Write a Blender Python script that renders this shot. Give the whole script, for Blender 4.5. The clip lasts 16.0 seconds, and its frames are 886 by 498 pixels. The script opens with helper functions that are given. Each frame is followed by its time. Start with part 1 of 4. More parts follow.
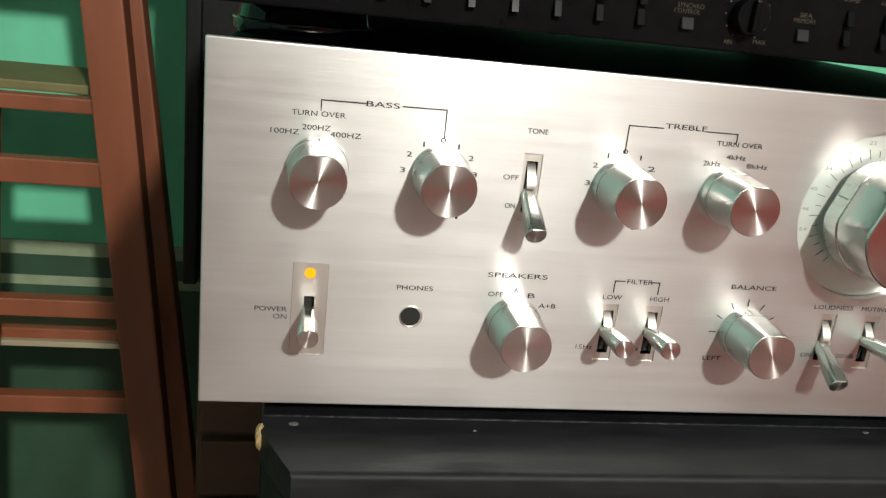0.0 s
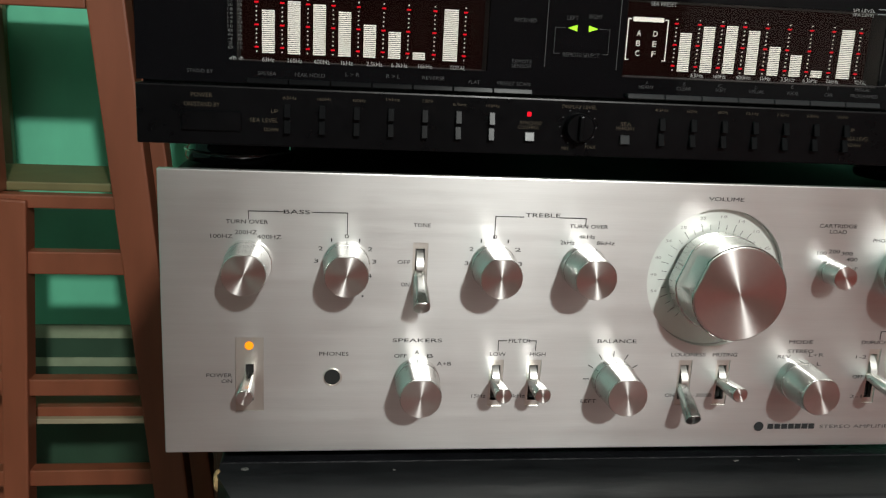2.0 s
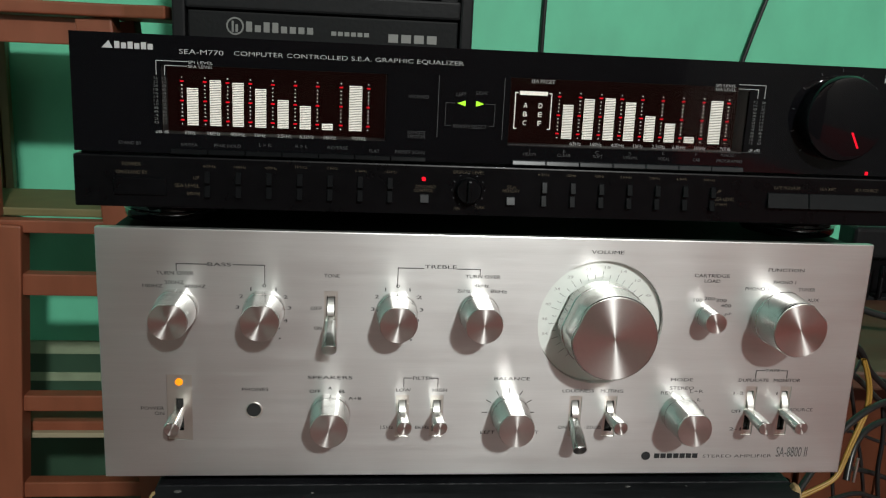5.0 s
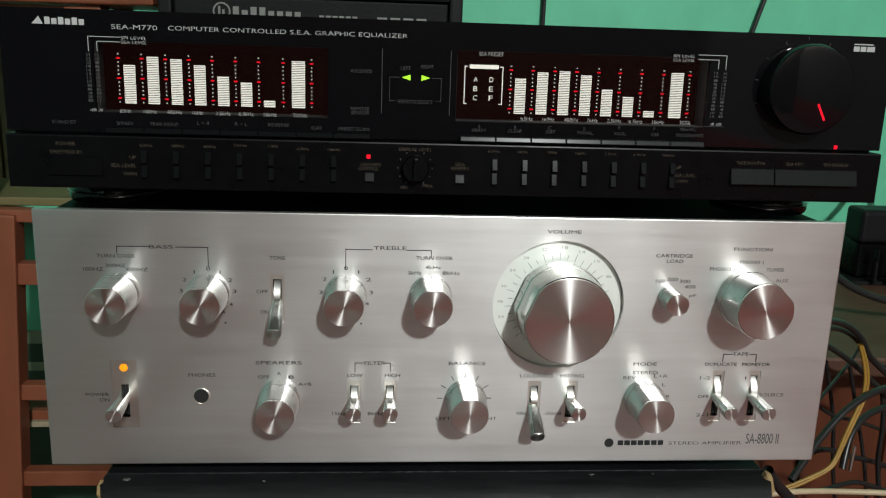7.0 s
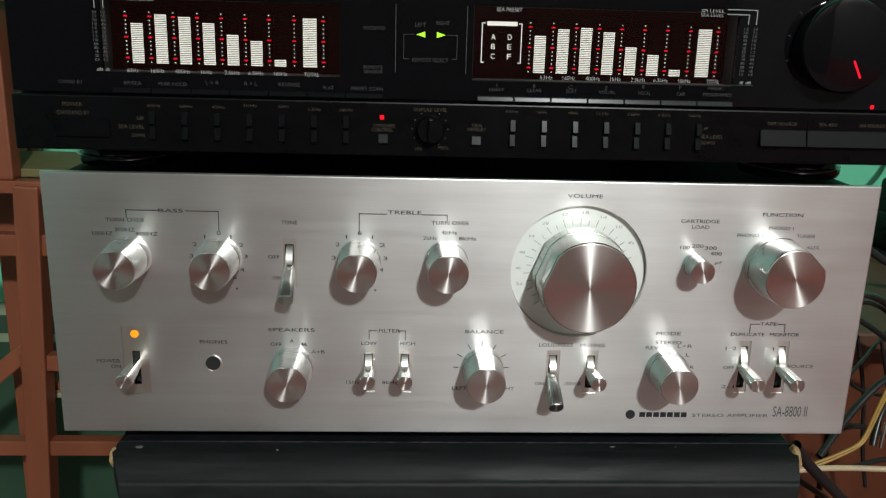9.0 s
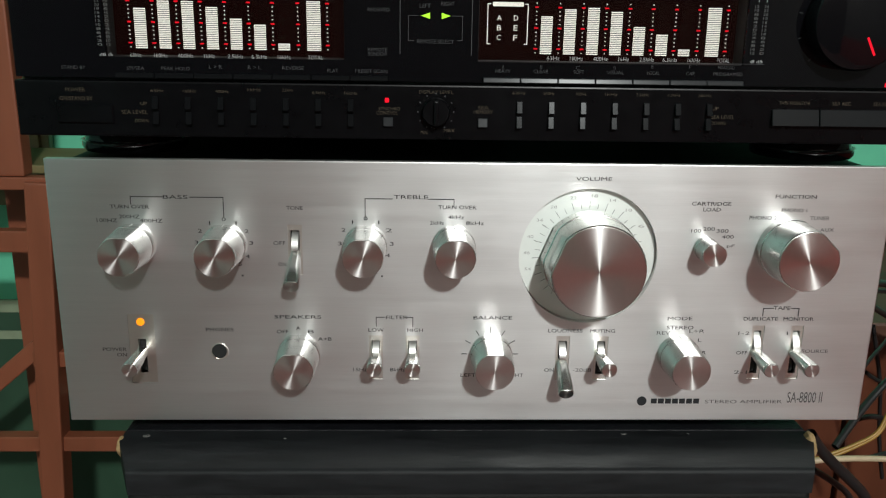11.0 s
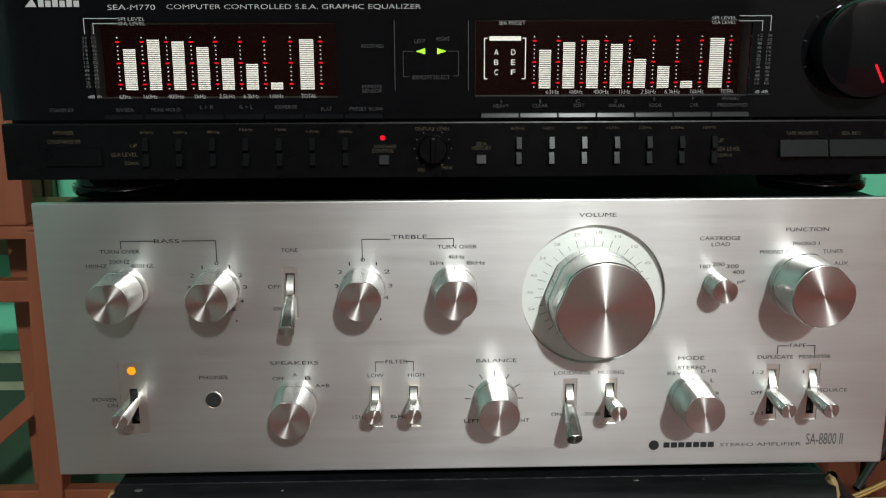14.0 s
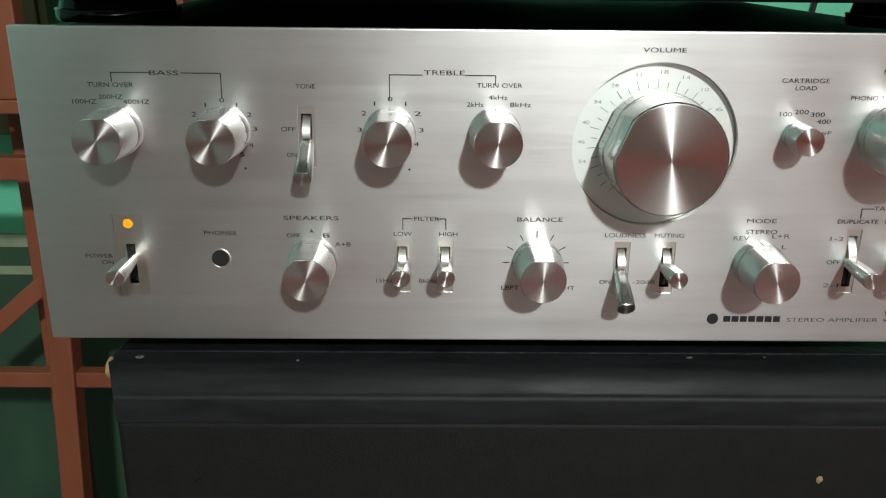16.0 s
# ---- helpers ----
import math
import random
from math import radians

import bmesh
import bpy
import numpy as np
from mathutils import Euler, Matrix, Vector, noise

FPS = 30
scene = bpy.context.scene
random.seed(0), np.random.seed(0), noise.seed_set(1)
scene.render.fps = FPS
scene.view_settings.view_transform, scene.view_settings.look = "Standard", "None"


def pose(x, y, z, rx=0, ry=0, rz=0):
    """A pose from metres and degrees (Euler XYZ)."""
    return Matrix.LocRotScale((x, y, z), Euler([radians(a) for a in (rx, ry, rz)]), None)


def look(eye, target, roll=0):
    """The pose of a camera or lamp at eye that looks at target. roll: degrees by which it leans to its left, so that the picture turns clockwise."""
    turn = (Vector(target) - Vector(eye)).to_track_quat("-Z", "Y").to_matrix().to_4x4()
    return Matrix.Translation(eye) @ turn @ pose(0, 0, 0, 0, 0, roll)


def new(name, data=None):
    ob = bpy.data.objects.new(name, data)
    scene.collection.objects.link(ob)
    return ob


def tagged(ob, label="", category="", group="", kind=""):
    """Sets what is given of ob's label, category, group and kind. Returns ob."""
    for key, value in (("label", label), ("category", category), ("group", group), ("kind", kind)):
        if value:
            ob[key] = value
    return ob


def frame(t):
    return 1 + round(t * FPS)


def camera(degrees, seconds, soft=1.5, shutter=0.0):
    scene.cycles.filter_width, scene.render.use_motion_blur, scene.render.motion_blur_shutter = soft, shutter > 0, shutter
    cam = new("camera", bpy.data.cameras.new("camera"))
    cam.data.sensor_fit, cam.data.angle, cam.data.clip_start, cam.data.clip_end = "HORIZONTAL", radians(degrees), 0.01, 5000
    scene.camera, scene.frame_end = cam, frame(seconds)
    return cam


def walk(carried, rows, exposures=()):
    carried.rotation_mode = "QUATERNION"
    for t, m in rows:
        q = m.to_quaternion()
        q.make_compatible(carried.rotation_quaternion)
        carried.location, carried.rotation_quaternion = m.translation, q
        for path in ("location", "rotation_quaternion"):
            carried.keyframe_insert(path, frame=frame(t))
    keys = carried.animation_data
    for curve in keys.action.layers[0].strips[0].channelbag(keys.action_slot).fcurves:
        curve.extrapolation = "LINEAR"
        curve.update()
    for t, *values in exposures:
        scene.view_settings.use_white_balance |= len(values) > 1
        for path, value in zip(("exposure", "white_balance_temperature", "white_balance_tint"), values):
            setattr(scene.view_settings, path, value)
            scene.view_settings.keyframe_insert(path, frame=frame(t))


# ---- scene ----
cam = camera(55.0, 16.0, 1.2, 0.3)
PATH = [
    (0, (0.034, -0.304, 0.785), (0.375, 1.572, 0.182), 6.3),
    (0.5, (0.038, -0.313, 0.792), (0.347, 1.584, 0.24), 5.9),
    (1, (0.056, -0.339, 0.811), (0.347, 1.565, 0.275), 4.9),
    (1.5, (0.071, -0.36, 0.81), (0.342, 1.56, 0.319), 4.0),
    (2, (0.081, -0.389, 0.817), (0.326, 1.541, 0.354), 2.7),
    (2.5, (0.09, -0.411, 0.829), (0.313, 1.524, 0.373), 1.8),
    (3, (0.099, -0.426, 0.833), (0.316, 1.512, 0.392), 1.0),
    (3.5, (0.108, -0.436, 0.844), (0.346, 1.5, 0.403), 1.7),
    (4, (0.113, -0.444, 0.853), (0.356, 1.494, 0.421), 2.4),
    (6.5, (0.164, -0.425, 0.845), (0.326, 1.513, 0.377), 2.1),
    (7, (0.17, -0.427, 0.844), (0.328, 1.511, 0.376), 1.9),
    (7.5, (0.173, -0.421, 0.844), (0.314, 1.514, 0.361), 1.6),
    (8, (0.173, -0.415, 0.844), (0.285, 1.514, 0.33), 1.6),
    (8.5, (0.174, -0.419, 0.842), (0.281, 1.512, 0.334), 1.8),
    (9, (0.176, -0.416, 0.835), (0.274, 1.512, 0.313), 1.6),
    (9.5, (0.179, -0.414, 0.831), (0.258, 1.514, 0.301), 1.3),
    (12, (0.179, -0.411, 0.826), (0.25, 1.519, 0.307), 0.8),
    (12.5, (0.179, -0.409, 0.825), (0.258, 1.536, 0.364), 0.5),
    (13, (0.179, -0.407, 0.825), (0.258, 1.546, 0.404), 0.3),
    (13.5, (0.18, -0.402, 0.824), (0.243, 1.552, 0.403), -0.0),
    (14, (0.183, -0.4, 0.823), (0.235, 1.552, 0.393), -0.2),
    (14.5, (0.185, -0.4, 0.813), (0.231, 1.549, 0.366), -0.2),
    (15, (0.176, -0.374, 0.799), (0.211, 1.555, 0.273), 0.1),
    (15.5, (0.172, -0.358, 0.79), (0.195, 1.547, 0.182), 0.5),
    (16, (0.173, -0.356, 0.786), (0.198, 1.536, 0.138), 0.6),
]
walk(cam, [(t, look(eye, target, roll)) for t, eye, target, roll in PATH], [(0, 0.44, 7050, 12), (0.5, 0.25, 6850, 11.5), (1.0, 0.08, 6850, 11.5), (1.5, -0.02, 6750, 11), (2.0, -0.08, 6700, 11), (4.0, -0.10, 6650, 11), (6.5, -0.10, 6550, 10), (12.0, -0.07, 6500, 10), (16.0, -0.04, 6500, 10)])
WALL, FLOOR = 1.10, -0.28

# ---- light ----
world = bpy.data.worlds.new("world")
scene.world = world
world.use_nodes = True
world.node_tree.nodes["Background"].inputs[0].default_value = (0.75, 0.85, 1.0, 1)
world.node_tree.nodes["Background"].inputs[1].default_value = 0.02


bulb = bpy.data.lights.new("ceiling_lamp", "POINT")
bulb.energy, bulb.shadow_soft_size, bulb.color = 850, 0.13, (0.93, 0.985, 0.965)
new("ceiling_lamp", bulb).location = (1.2, -4.5, 3.48)


# ---- materials ----
def material(name, colour, rough=0.5, metal=0.0, grain=0.0, size=60.0, bump=0.0, stretch=(1, 1, 1), spread=0.0, shine=0.5):
    """Principled surface; grain mottles the colour, spread the roughness, bump the relief."""
    m = bpy.data.materials.new(name)
    m.use_nodes = True
    nt = m.node_tree
    b = nt.nodes["Principled BSDF"]
    b.inputs["Base Color"].default_value = (*colour, 1)
    b.inputs["Roughness"].default_value = rough
    b.inputs["Metallic"].default_value = metal
    b.inputs["Specular IOR Level"].default_value = shine
    if grain or bump or spread:
        tc = nt.nodes.new("ShaderNodeTexCoord")
        mp = nt.nodes.new("ShaderNodeMapping")
        mp.inputs["Scale"].default_value = stretch
        nt.links.new(tc.outputs["Object"], mp.inputs[0])
        fine, broad = nt.nodes.new("ShaderNodeTexNoise"), nt.nodes.new("ShaderNodeTexNoise")
        fine.inputs["Scale"].default_value, fine.inputs["Detail"].default_value = size, 6
        broad.inputs["Scale"].default_value, broad.inputs["Detail"].default_value = size / 9, 3
        for n in (fine, broad):
            nt.links.new(mp.outputs[0], n.inputs["Vector"])
        mix = nt.nodes.new("ShaderNodeMath")
        mix.operation = "ADD"
        nt.links.new(fine.outputs[0], mix.inputs[0])
        nt.links.new(broad.outputs[0], mix.inputs[1])
        if grain:
            r = nt.nodes.new("ShaderNodeMapRange")
            r.inputs[1].default_value, r.inputs[2].default_value = 0.6, 1.4
            r.inputs[3].default_value, r.inputs[4].default_value = 1 - grain, 1 + grain
            nt.links.new(mix.outputs[0], r.inputs[0])
            v = nt.nodes.new("ShaderNodeVectorMath")
            v.operation = "SCALE"
            v.inputs[0].default_value = colour
            nt.links.new(r.outputs[0], v.inputs["Scale"])
            nt.links.new(v.outputs[0], b.inputs["Base Color"])
        if spread:
            r = nt.nodes.new("ShaderNodeMapRange")
            r.inputs[1].default_value, r.inputs[2].default_value = 0.6, 1.4
            r.inputs[3].default_value, r.inputs[4].default_value = rough - spread, rough + spread
            nt.links.new(mix.outputs[0], r.inputs[0])
            nt.links.new(r.outputs[0], b.inputs["Roughness"])
        if bump:
            bp = nt.nodes.new("ShaderNodeBump")
            bp.inputs["Strength"].default_value, bp.inputs["Distance"].default_value = bump, 0.002
            nt.links.new(mix.outputs[0], bp.inputs["Height"])
            nt.links.new(bp.outputs[0], b.inputs["Normal"])
    return m


def brushed(m, way=None, aniso=0.75):
    """Anisotropic gloss: grain along way, or in rings round the y axis of the part."""
    nt = m.node_tree
    b = nt.nodes["Principled BSDF"]
    b.inputs["Anisotropic"].default_value = aniso
    if way:
        c = nt.nodes.new("ShaderNodeCombineXYZ")
        for i in range(3):
            c.inputs[i].default_value = way[i]
        nt.links.new(c.outputs[0], b.inputs["Tangent"])
    else:
        tc = nt.nodes.new("ShaderNodeTexCoord")
        v = nt.nodes.new("ShaderNodeVectorMath")
        v.operation = "MULTIPLY"
        v.inputs[1].default_value = (1, 0, 1)
        nt.links.new(tc.outputs["Object"], v.inputs[0])
        n = nt.nodes.new("ShaderNodeVectorMath")
        n.operation = "NORMALIZE"
        nt.links.new(v.outputs[0], n.inputs[0])
        nt.links.new(n.outputs[0], b.inputs["Tangent"])
    return m


def glowing(name, colour, strength):
    m = bpy.data.materials.new(name)
    m.use_nodes = True
    b = m.node_tree.nodes["Principled BSDF"]
    b.inputs["Base Color"].default_value = (*[c * 0.06 for c in colour], 1)
    b.inputs["Specular IOR Level"].default_value = 0.0
    b.inputs["Emission Color"].default_value = (*colour, 1)
    b.inputs["Emission Strength"].default_value = strength
    return m


def smoked_glass(name, tint, gloss):
    m = bpy.data.materials.new(name)
    m.use_nodes = True
    nt = m.node_tree
    nt.nodes.remove(nt.nodes["Principled BSDF"])
    tr, gl, mx, fr = (nt.nodes.new("ShaderNode" + k) for k in ("BsdfTransparent", "BsdfGlossy", "MixShader", "Fresnel"))
    tr.inputs[0].default_value = (*tint, 1)
    gl.inputs["Roughness"].default_value = gloss
    fr.inputs[0].default_value = 1.45
    nt.links.new(fr.outputs[0], mx.inputs[0])
    nt.links.new(tr.outputs[0], mx.inputs[1])
    nt.links.new(gl.outputs[0], mx.inputs[2])
    nt.links.new(mx.outputs[0], nt.nodes["Material Output"].inputs[0])
    return m


aluminium = brushed(material("brushed_aluminium", (0.735, 0.735, 0.725), 0.38, 1.0, 0.044, 2300, 0.03, (0.025, 1, 1), 0.022), (0, 0, 1), 0.67)


def smudged(m, amount=0.06, size=22.0):
    """Faint finger smears: the roughness wanders over a few centimetres."""
    nt = m.node_tree
    b = nt.nodes["Principled BSDF"]
    was = b.inputs["Roughness"].links[0].from_socket
    n, r, add = nt.nodes.new("ShaderNodeTexNoise"), nt.nodes.new("ShaderNodeMapRange"), nt.nodes.new("ShaderNodeMath")
    n.inputs["Scale"].default_value, n.inputs["Detail"].default_value = size, 4
    nt.links.new(nt.nodes.new("ShaderNodeTexCoord").outputs["Object"], n.inputs["Vector"])
    r.inputs[1].default_value, r.inputs[2].default_value, r.inputs[3].default_value, r.inputs[4].default_value = 0.35, 0.65, -amount / 2, amount / 2
    nt.links.new(n.outputs[0], r.inputs[0])
    nt.links.new(was, add.inputs[0])
    nt.links.new(r.outputs[0], add.inputs[1])
    nt.links.new(add.outputs[0], b.inputs["Roughness"])


smudged(aluminium, 0.035)
plate_metal = brushed(material("plate_aluminium", (0.72, 0.69, 0.64), 0.36, 1.0, 0.05, 300, 0.0, (1, 1, 0.1), 0.04), (0, 0, 1), 0.6)
spun = brushed(material("spun_aluminium", (0.78, 0.76, 0.74), 0.28, 1.0, 0.03, 500), None, 0.95)
turned = material("turned_aluminium", (0.80, 0.795, 0.78), 0.24, 1.0, 0.03, 220, 0.0, (1, 0.1, 1), 0.02)
chrome = material("polished_metal", (0.82, 0.81, 0.78), 0.36, 1.0, 0.05, 300, 0.0, (1, 1, 1), 0.05)
dial_face = brushed(material("pale_dial", (0.80, 0.83, 0.79), 0.40, 0.55, 0.03, 200), (0, 0, 1), 0.7)
ink = material("black_ink", (0.032, 0.032, 0.034), 0.7, shine=0.1)
pale_ink = material("grey_ink", (0.42, 0.41, 0.40), 0.6)
# flat black, also used for the shade in holes and gaps
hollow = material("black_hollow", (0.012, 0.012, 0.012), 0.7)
steel_black = material("black_painted_steel", (0.012, 0.012, 0.013), 0.6, 0.0, 0.2, 300, 0.1, shine=0.12)
gloss_black = material("glossy_black_acrylic", (0.0038, 0.0038, 0.0048), 0.05, 0.0, 0.15, 40, 0.0, (1, 1, 1), 0.03, 0.3)
satin_black = material("satin_black_plastic", (0.0026, 0.0026, 0.0032), 0.30, 0.0, 0.2, 200, 0.03, (1, 1, 1), 0.05, 0.14)
button_black = material("dark_grey_button", (0.0065, 0.0068, 0.0075), 0.18, 0.0, 0.1, 200, shine=0.02)
button_mid = material("mid_grey_button", (0.011, 0.0115, 0.0125), 0.24, 0.0, 0.1, 200, shine=0.09)
# grey of the square buttons; on the right function bars it holds reflected light
button_grey_and_lit = material("grey_button", (0.028, 0.029, 0.031), 0.19, 0.0, 0.1, 200, shine=0.05)
carved_red = material("orange_brown_varnished_wood", (0.115, 0.033, 0.014), 0.4, 0.0, 0.4, 30, 0.2, (1, 1, 0.2), 0.08)
display_dark = glowing("dark_red_display", (0.03, 0.006, 0.005), 0.2)
glow_white = glowing("lit_white_segment", (0.92, 1.0, 0.88), 1.45)
glow_red = glowing("lit_red_segment", (1.0, 0.012, 0.03), 1.15)
glow_green = glowing("lit_green_arrow", (0.45, 1.0, 0.05), 1.3)
glow_orange = glowing("lit_orange_lamp", (1.0, 0.30, 0.012), 1.5)
print_white = material("white_print", (0.46, 0.46, 0.46), 0.6)
scale_print = material("pale_scale_print", (0.13, 0.13, 0.13), 0.6)
print_grey = material("grey_print", (0.046, 0.046, 0.05), 0.6)
print_gold = material("gold_print", (0.068, 0.05, 0.03), 0.6)
display_glass = smoked_glass("smoked_display_glass", (0.86, 0.82, 0.82), 0.05)
vinyl = material("black_vinyl", (0.010, 0.010, 0.012), 0.4, 0.0, 0.35, 420, 0.25, (1, 1, 1), 0.08, 0.3)
cloth = material("dark_grille_cloth", (0.0065, 0.0064, 0.006), 0.65, 0.0, 0.4, 900, 0.15, shine=0.25)
raw_wood = material("raw_chipboard", (0.38, 0.25, 0.115), 0.8, 0.0, 0.35, 300, 0.5)
pale_chip = material("pale_chip", (0.12, 0.117, 0.11), 0.7)
# lighter copy of the black vinyl: light on the lip put into the colour
lit_lip_vinyl = material("lit_grey_lip_vinyl", (0.013, 0.0137, 0.015), 0.56, 0.0, 0.6, 160, 0.2, (0.25, 1, 1), 0.1, 0.22)
mid_ink = material("thin_grey_ink", (0.12, 0.115, 0.115), 0.7, shine=0.1)
red_wood = material("red_brown_painted_wood", (0.225, 0.066, 0.032), 0.45, 0.0, 0.28, 26, 0.15, (1, 1, 0.18), 0.08)
dark_wood = material("dark_brown_wood", (0.085, 0.038, 0.022), 0.5, 0.0, 0.35, 30, 0.15, (0.15, 1, 1), 0.08)
olive_wood = material("olive_painted_board", (0.15, 0.13, 0.055), 0.5, 0.0, 0.2, 30, 0.1, (1, 1, 0.2))
green_wall = material("green_wall_paint", (0.14, 0.60, 0.37), 0.6, 0.0, 0.16, 14, 0.2, (1, 1, 0.6), 0.08)
# dado green, taken darker to hold the shade low on the wall
dado_shaded = material("shaded_green_dado_paint", (0.03, 0.074, 0.042), 0.55, 0.0, 0.3, 14, 0.2, (1, 1, 0.6), 0.08)
cream_paint = material("cream_stripe_paint", (0.26, 0.31, 0.20), 0.6, 0.0, 0.2, 30, 0.1)
west_paint = material("dull_green_wall_paint", (0.20, 0.40, 0.35), 0.6, 0.0, 0.16, 14, 0.2, (1, 1, 0.6), 0.08)
room_paint = material("brown_grey_panelling", (0.17, 0.15, 0.14), 0.6, 0.0, 0.2, 8, 0.1)
south_paint = material("brown_panelling", (0.06, 0.04, 0.034), 0.6, 0.0, 0.2, 8, 0.1)
# red of the added strip that tints reflections in the metal
bounce_red = material("red_bounce_paint", (0.46, 0.055, 0.045), 0.5, 0.0, 0.2, 14, 0.1)
pale_board = material("pale_board", (0.34, 0.29, 0.19), 0.6, 0.0, 0.25, 40, 0.1, (0.2, 1, 1))
ceiling_paint = material("wooden_ceiling_boards", (0.085, 0.075, 0.065), 0.7, 0.0, 0.08, 10)
floor_tile = material("red_oxide_floor_cement", (0.105, 0.034, 0.029), 0.5, 0.0, 0.25, 12, 0.1)
speaker_black = material("black_speaker_plastic", (0.008, 0.008, 0.009), 0.5, 0.0, 0.25, 160, 0.15, shine=0.2)
speaker_grey = material("charcoal_speaker_panel", (0.009, 0.0094, 0.01), 0.55, 0.0, 0.2, 200, 0.2, shine=0.15)
silver_print = material("silver_print", (0.24, 0.24, 0.23), 0.4, 0.3)
cable_black = material("black_cable_rubber", (0.018, 0.018, 0.018), 0.32, 0.0, 0.2, 100)
cable_yellow = material("yellow_cable_sheath", (0.34, 0.19, 0.035), 0.4, 0.0, 0.2, 100)
cable_cream = material("cream_cable_sheath", (0.55, 0.43, 0.28), 0.45, 0.0, 0.2, 100)


# ---- builders ----
def mesh_of(name, bm, mat, smooth=False):
    me = bpy.data.meshes.new(name)
    bm.normal_update()
    bm.to_mesh(me)
    bm.free()
    me.materials.append(mat)
    if smooth:
        me.shade_smooth()
        me.set_sharp_from_angle(angle=radians(35))
    return me


def base(name, place, label, category, group="", kind=""):
    """An Empty at the base of a thing."""
    ob = new(name)
    ob.location, ob.empty_display_size = place, 0.02
    return tagged(ob, label, category, group, kind)


def hang(ob, parent):
    bpy.context.view_layer.update()
    ob.parent = parent
    ob.matrix_parent_inverse = parent.matrix_world.inverted()
    return ob


def part(name, bm, mat, parent, label="", at=(0, 0, 0), smooth=False):
    ob = new(name, mesh_of(name, bm, mat, smooth))
    ob.location = at
    if label:
        tagged(ob, label)
    return hang(ob, parent) if parent else ob


def block(x0, x1, y0, y1, z0, z1, bevel=0.0, steps=2, bm=None):
    own = bm or bmesh.new()
    made = bmesh.ops.create_cube(own, size=1, matrix=Matrix.Translation(((x0 + x1) / 2, (y0 + y1) / 2, (z0 + z1) / 2)) @ Matrix.Diagonal((x1 - x0, y1 - y0, z1 - z0, 1)))
    if bevel:
        edges = {e for v in made["verts"] for e in v.link_edges}
        bmesh.ops.bevel(own, geom=list(edges), offset=bevel, segments=steps, affect="EDGES", profile=0.6)
    return own


def lathe(profile, sides=48, bm=None, x=0.0, z=0.0, chord=0.0):
    """Turned about a line along y. profile: (radius, y) from the back to the front; chord cuts a flat on top."""
    own = bm or bmesh.new()
    rings = []
    for r, y in profile:
        ring = []
        for i in range(sides):
            a = 2 * math.pi * i / sides
            px, pz = r * math.sin(a), r * math.cos(a)
            if chord and r > 0.001:
                pz = min(pz, r * chord)
            ring.append(own.verts.new((x + px, y, z + pz)))
        rings.append(ring)
    for a, b in zip(rings, rings[1:]):
        for i in range(sides):
            j = (i + 1) % sides
            own.faces.new((a[i], a[j], b[j], b[i]))
    own.faces.new(rings[0][::-1])
    own.faces.new(rings[-1])
    bmesh.ops.recalc_face_normals(own, faces=own.faces)
    return own


def beam(a, b, wide, deep, bevel=0.0):
    """A squared bar from a to b."""
    a, b = Vector(a), Vector(b)
    way = b - a
    own = block(-wide / 2, wide / 2, -deep / 2, deep / 2, -way.length / 2, way.length / 2, bevel)
    up = way.normalized()
    side = Vector((0, 1, 0)).cross(up)
    side = side.normalized() if side.length > 0.01 else Vector((1, 0, 0))
    m = Matrix((side, up.cross(side), up)).transposed().to_4x4()
    own.transform(Matrix.Translation((a + b) / 2) @ m)
    return own


def flat_text(text, mat, x0, x1, zc, height, y, parent, name="lettering", thin=0.0):
    """Flat printed words between x0 and x1, facing -y."""
    cu = bpy.data.curves.new(name, "FONT")
    cu.body, cu.size, cu.resolution_u = text, 1.0, 3
    cu.offset = -thin
    if text == "1":
        x0, x1 = (x0 + x1) / 2 - 0.00028, (x0 + x1) / 2 + 0.00028
    tmp = new(name, cu)
    deps = bpy.context.evaluated_depsgraph_get()
    me = bpy.data.meshes.new_from_object(tmp.evaluated_get(deps))
    bpy.data.objects.remove(tmp)
    bpy.data.curves.remove(cu)
    co = np.empty(len(me.vertices) * 3, np.float32)
    me.vertices.foreach_get("co", co)
    co = co.reshape(-1, 3)
    lo, hi = co.min(0), co.max(0)
    out = np.zeros_like(co)
    out[:, 0] = (co[:, 0] - lo[0]) / max(hi[0] - lo[0], 1e-6) * (x1 - x0) - (x1 - x0) / 2
    out[:, 2] = (co[:, 1] - lo[1]) / max(hi[1] - lo[1], 1e-6) * height - height / 2
    me.vertices.foreach_set("co", out.ravel())
    me.update()
    me.materials.clear()
    me.materials.append(mat)
    ob = new(name, me)
    ob.location = ((x0 + x1) / 2, y, zc)
    return hang(ob, parent)


def bars(boxes, y, bm=None, deep=0.0002):
    own = bm or bmesh.new()
    for x0, x1, z0, z1 in boxes:
        block(x0, x1, y - deep, y, z0, z1, bm=own)
    return own


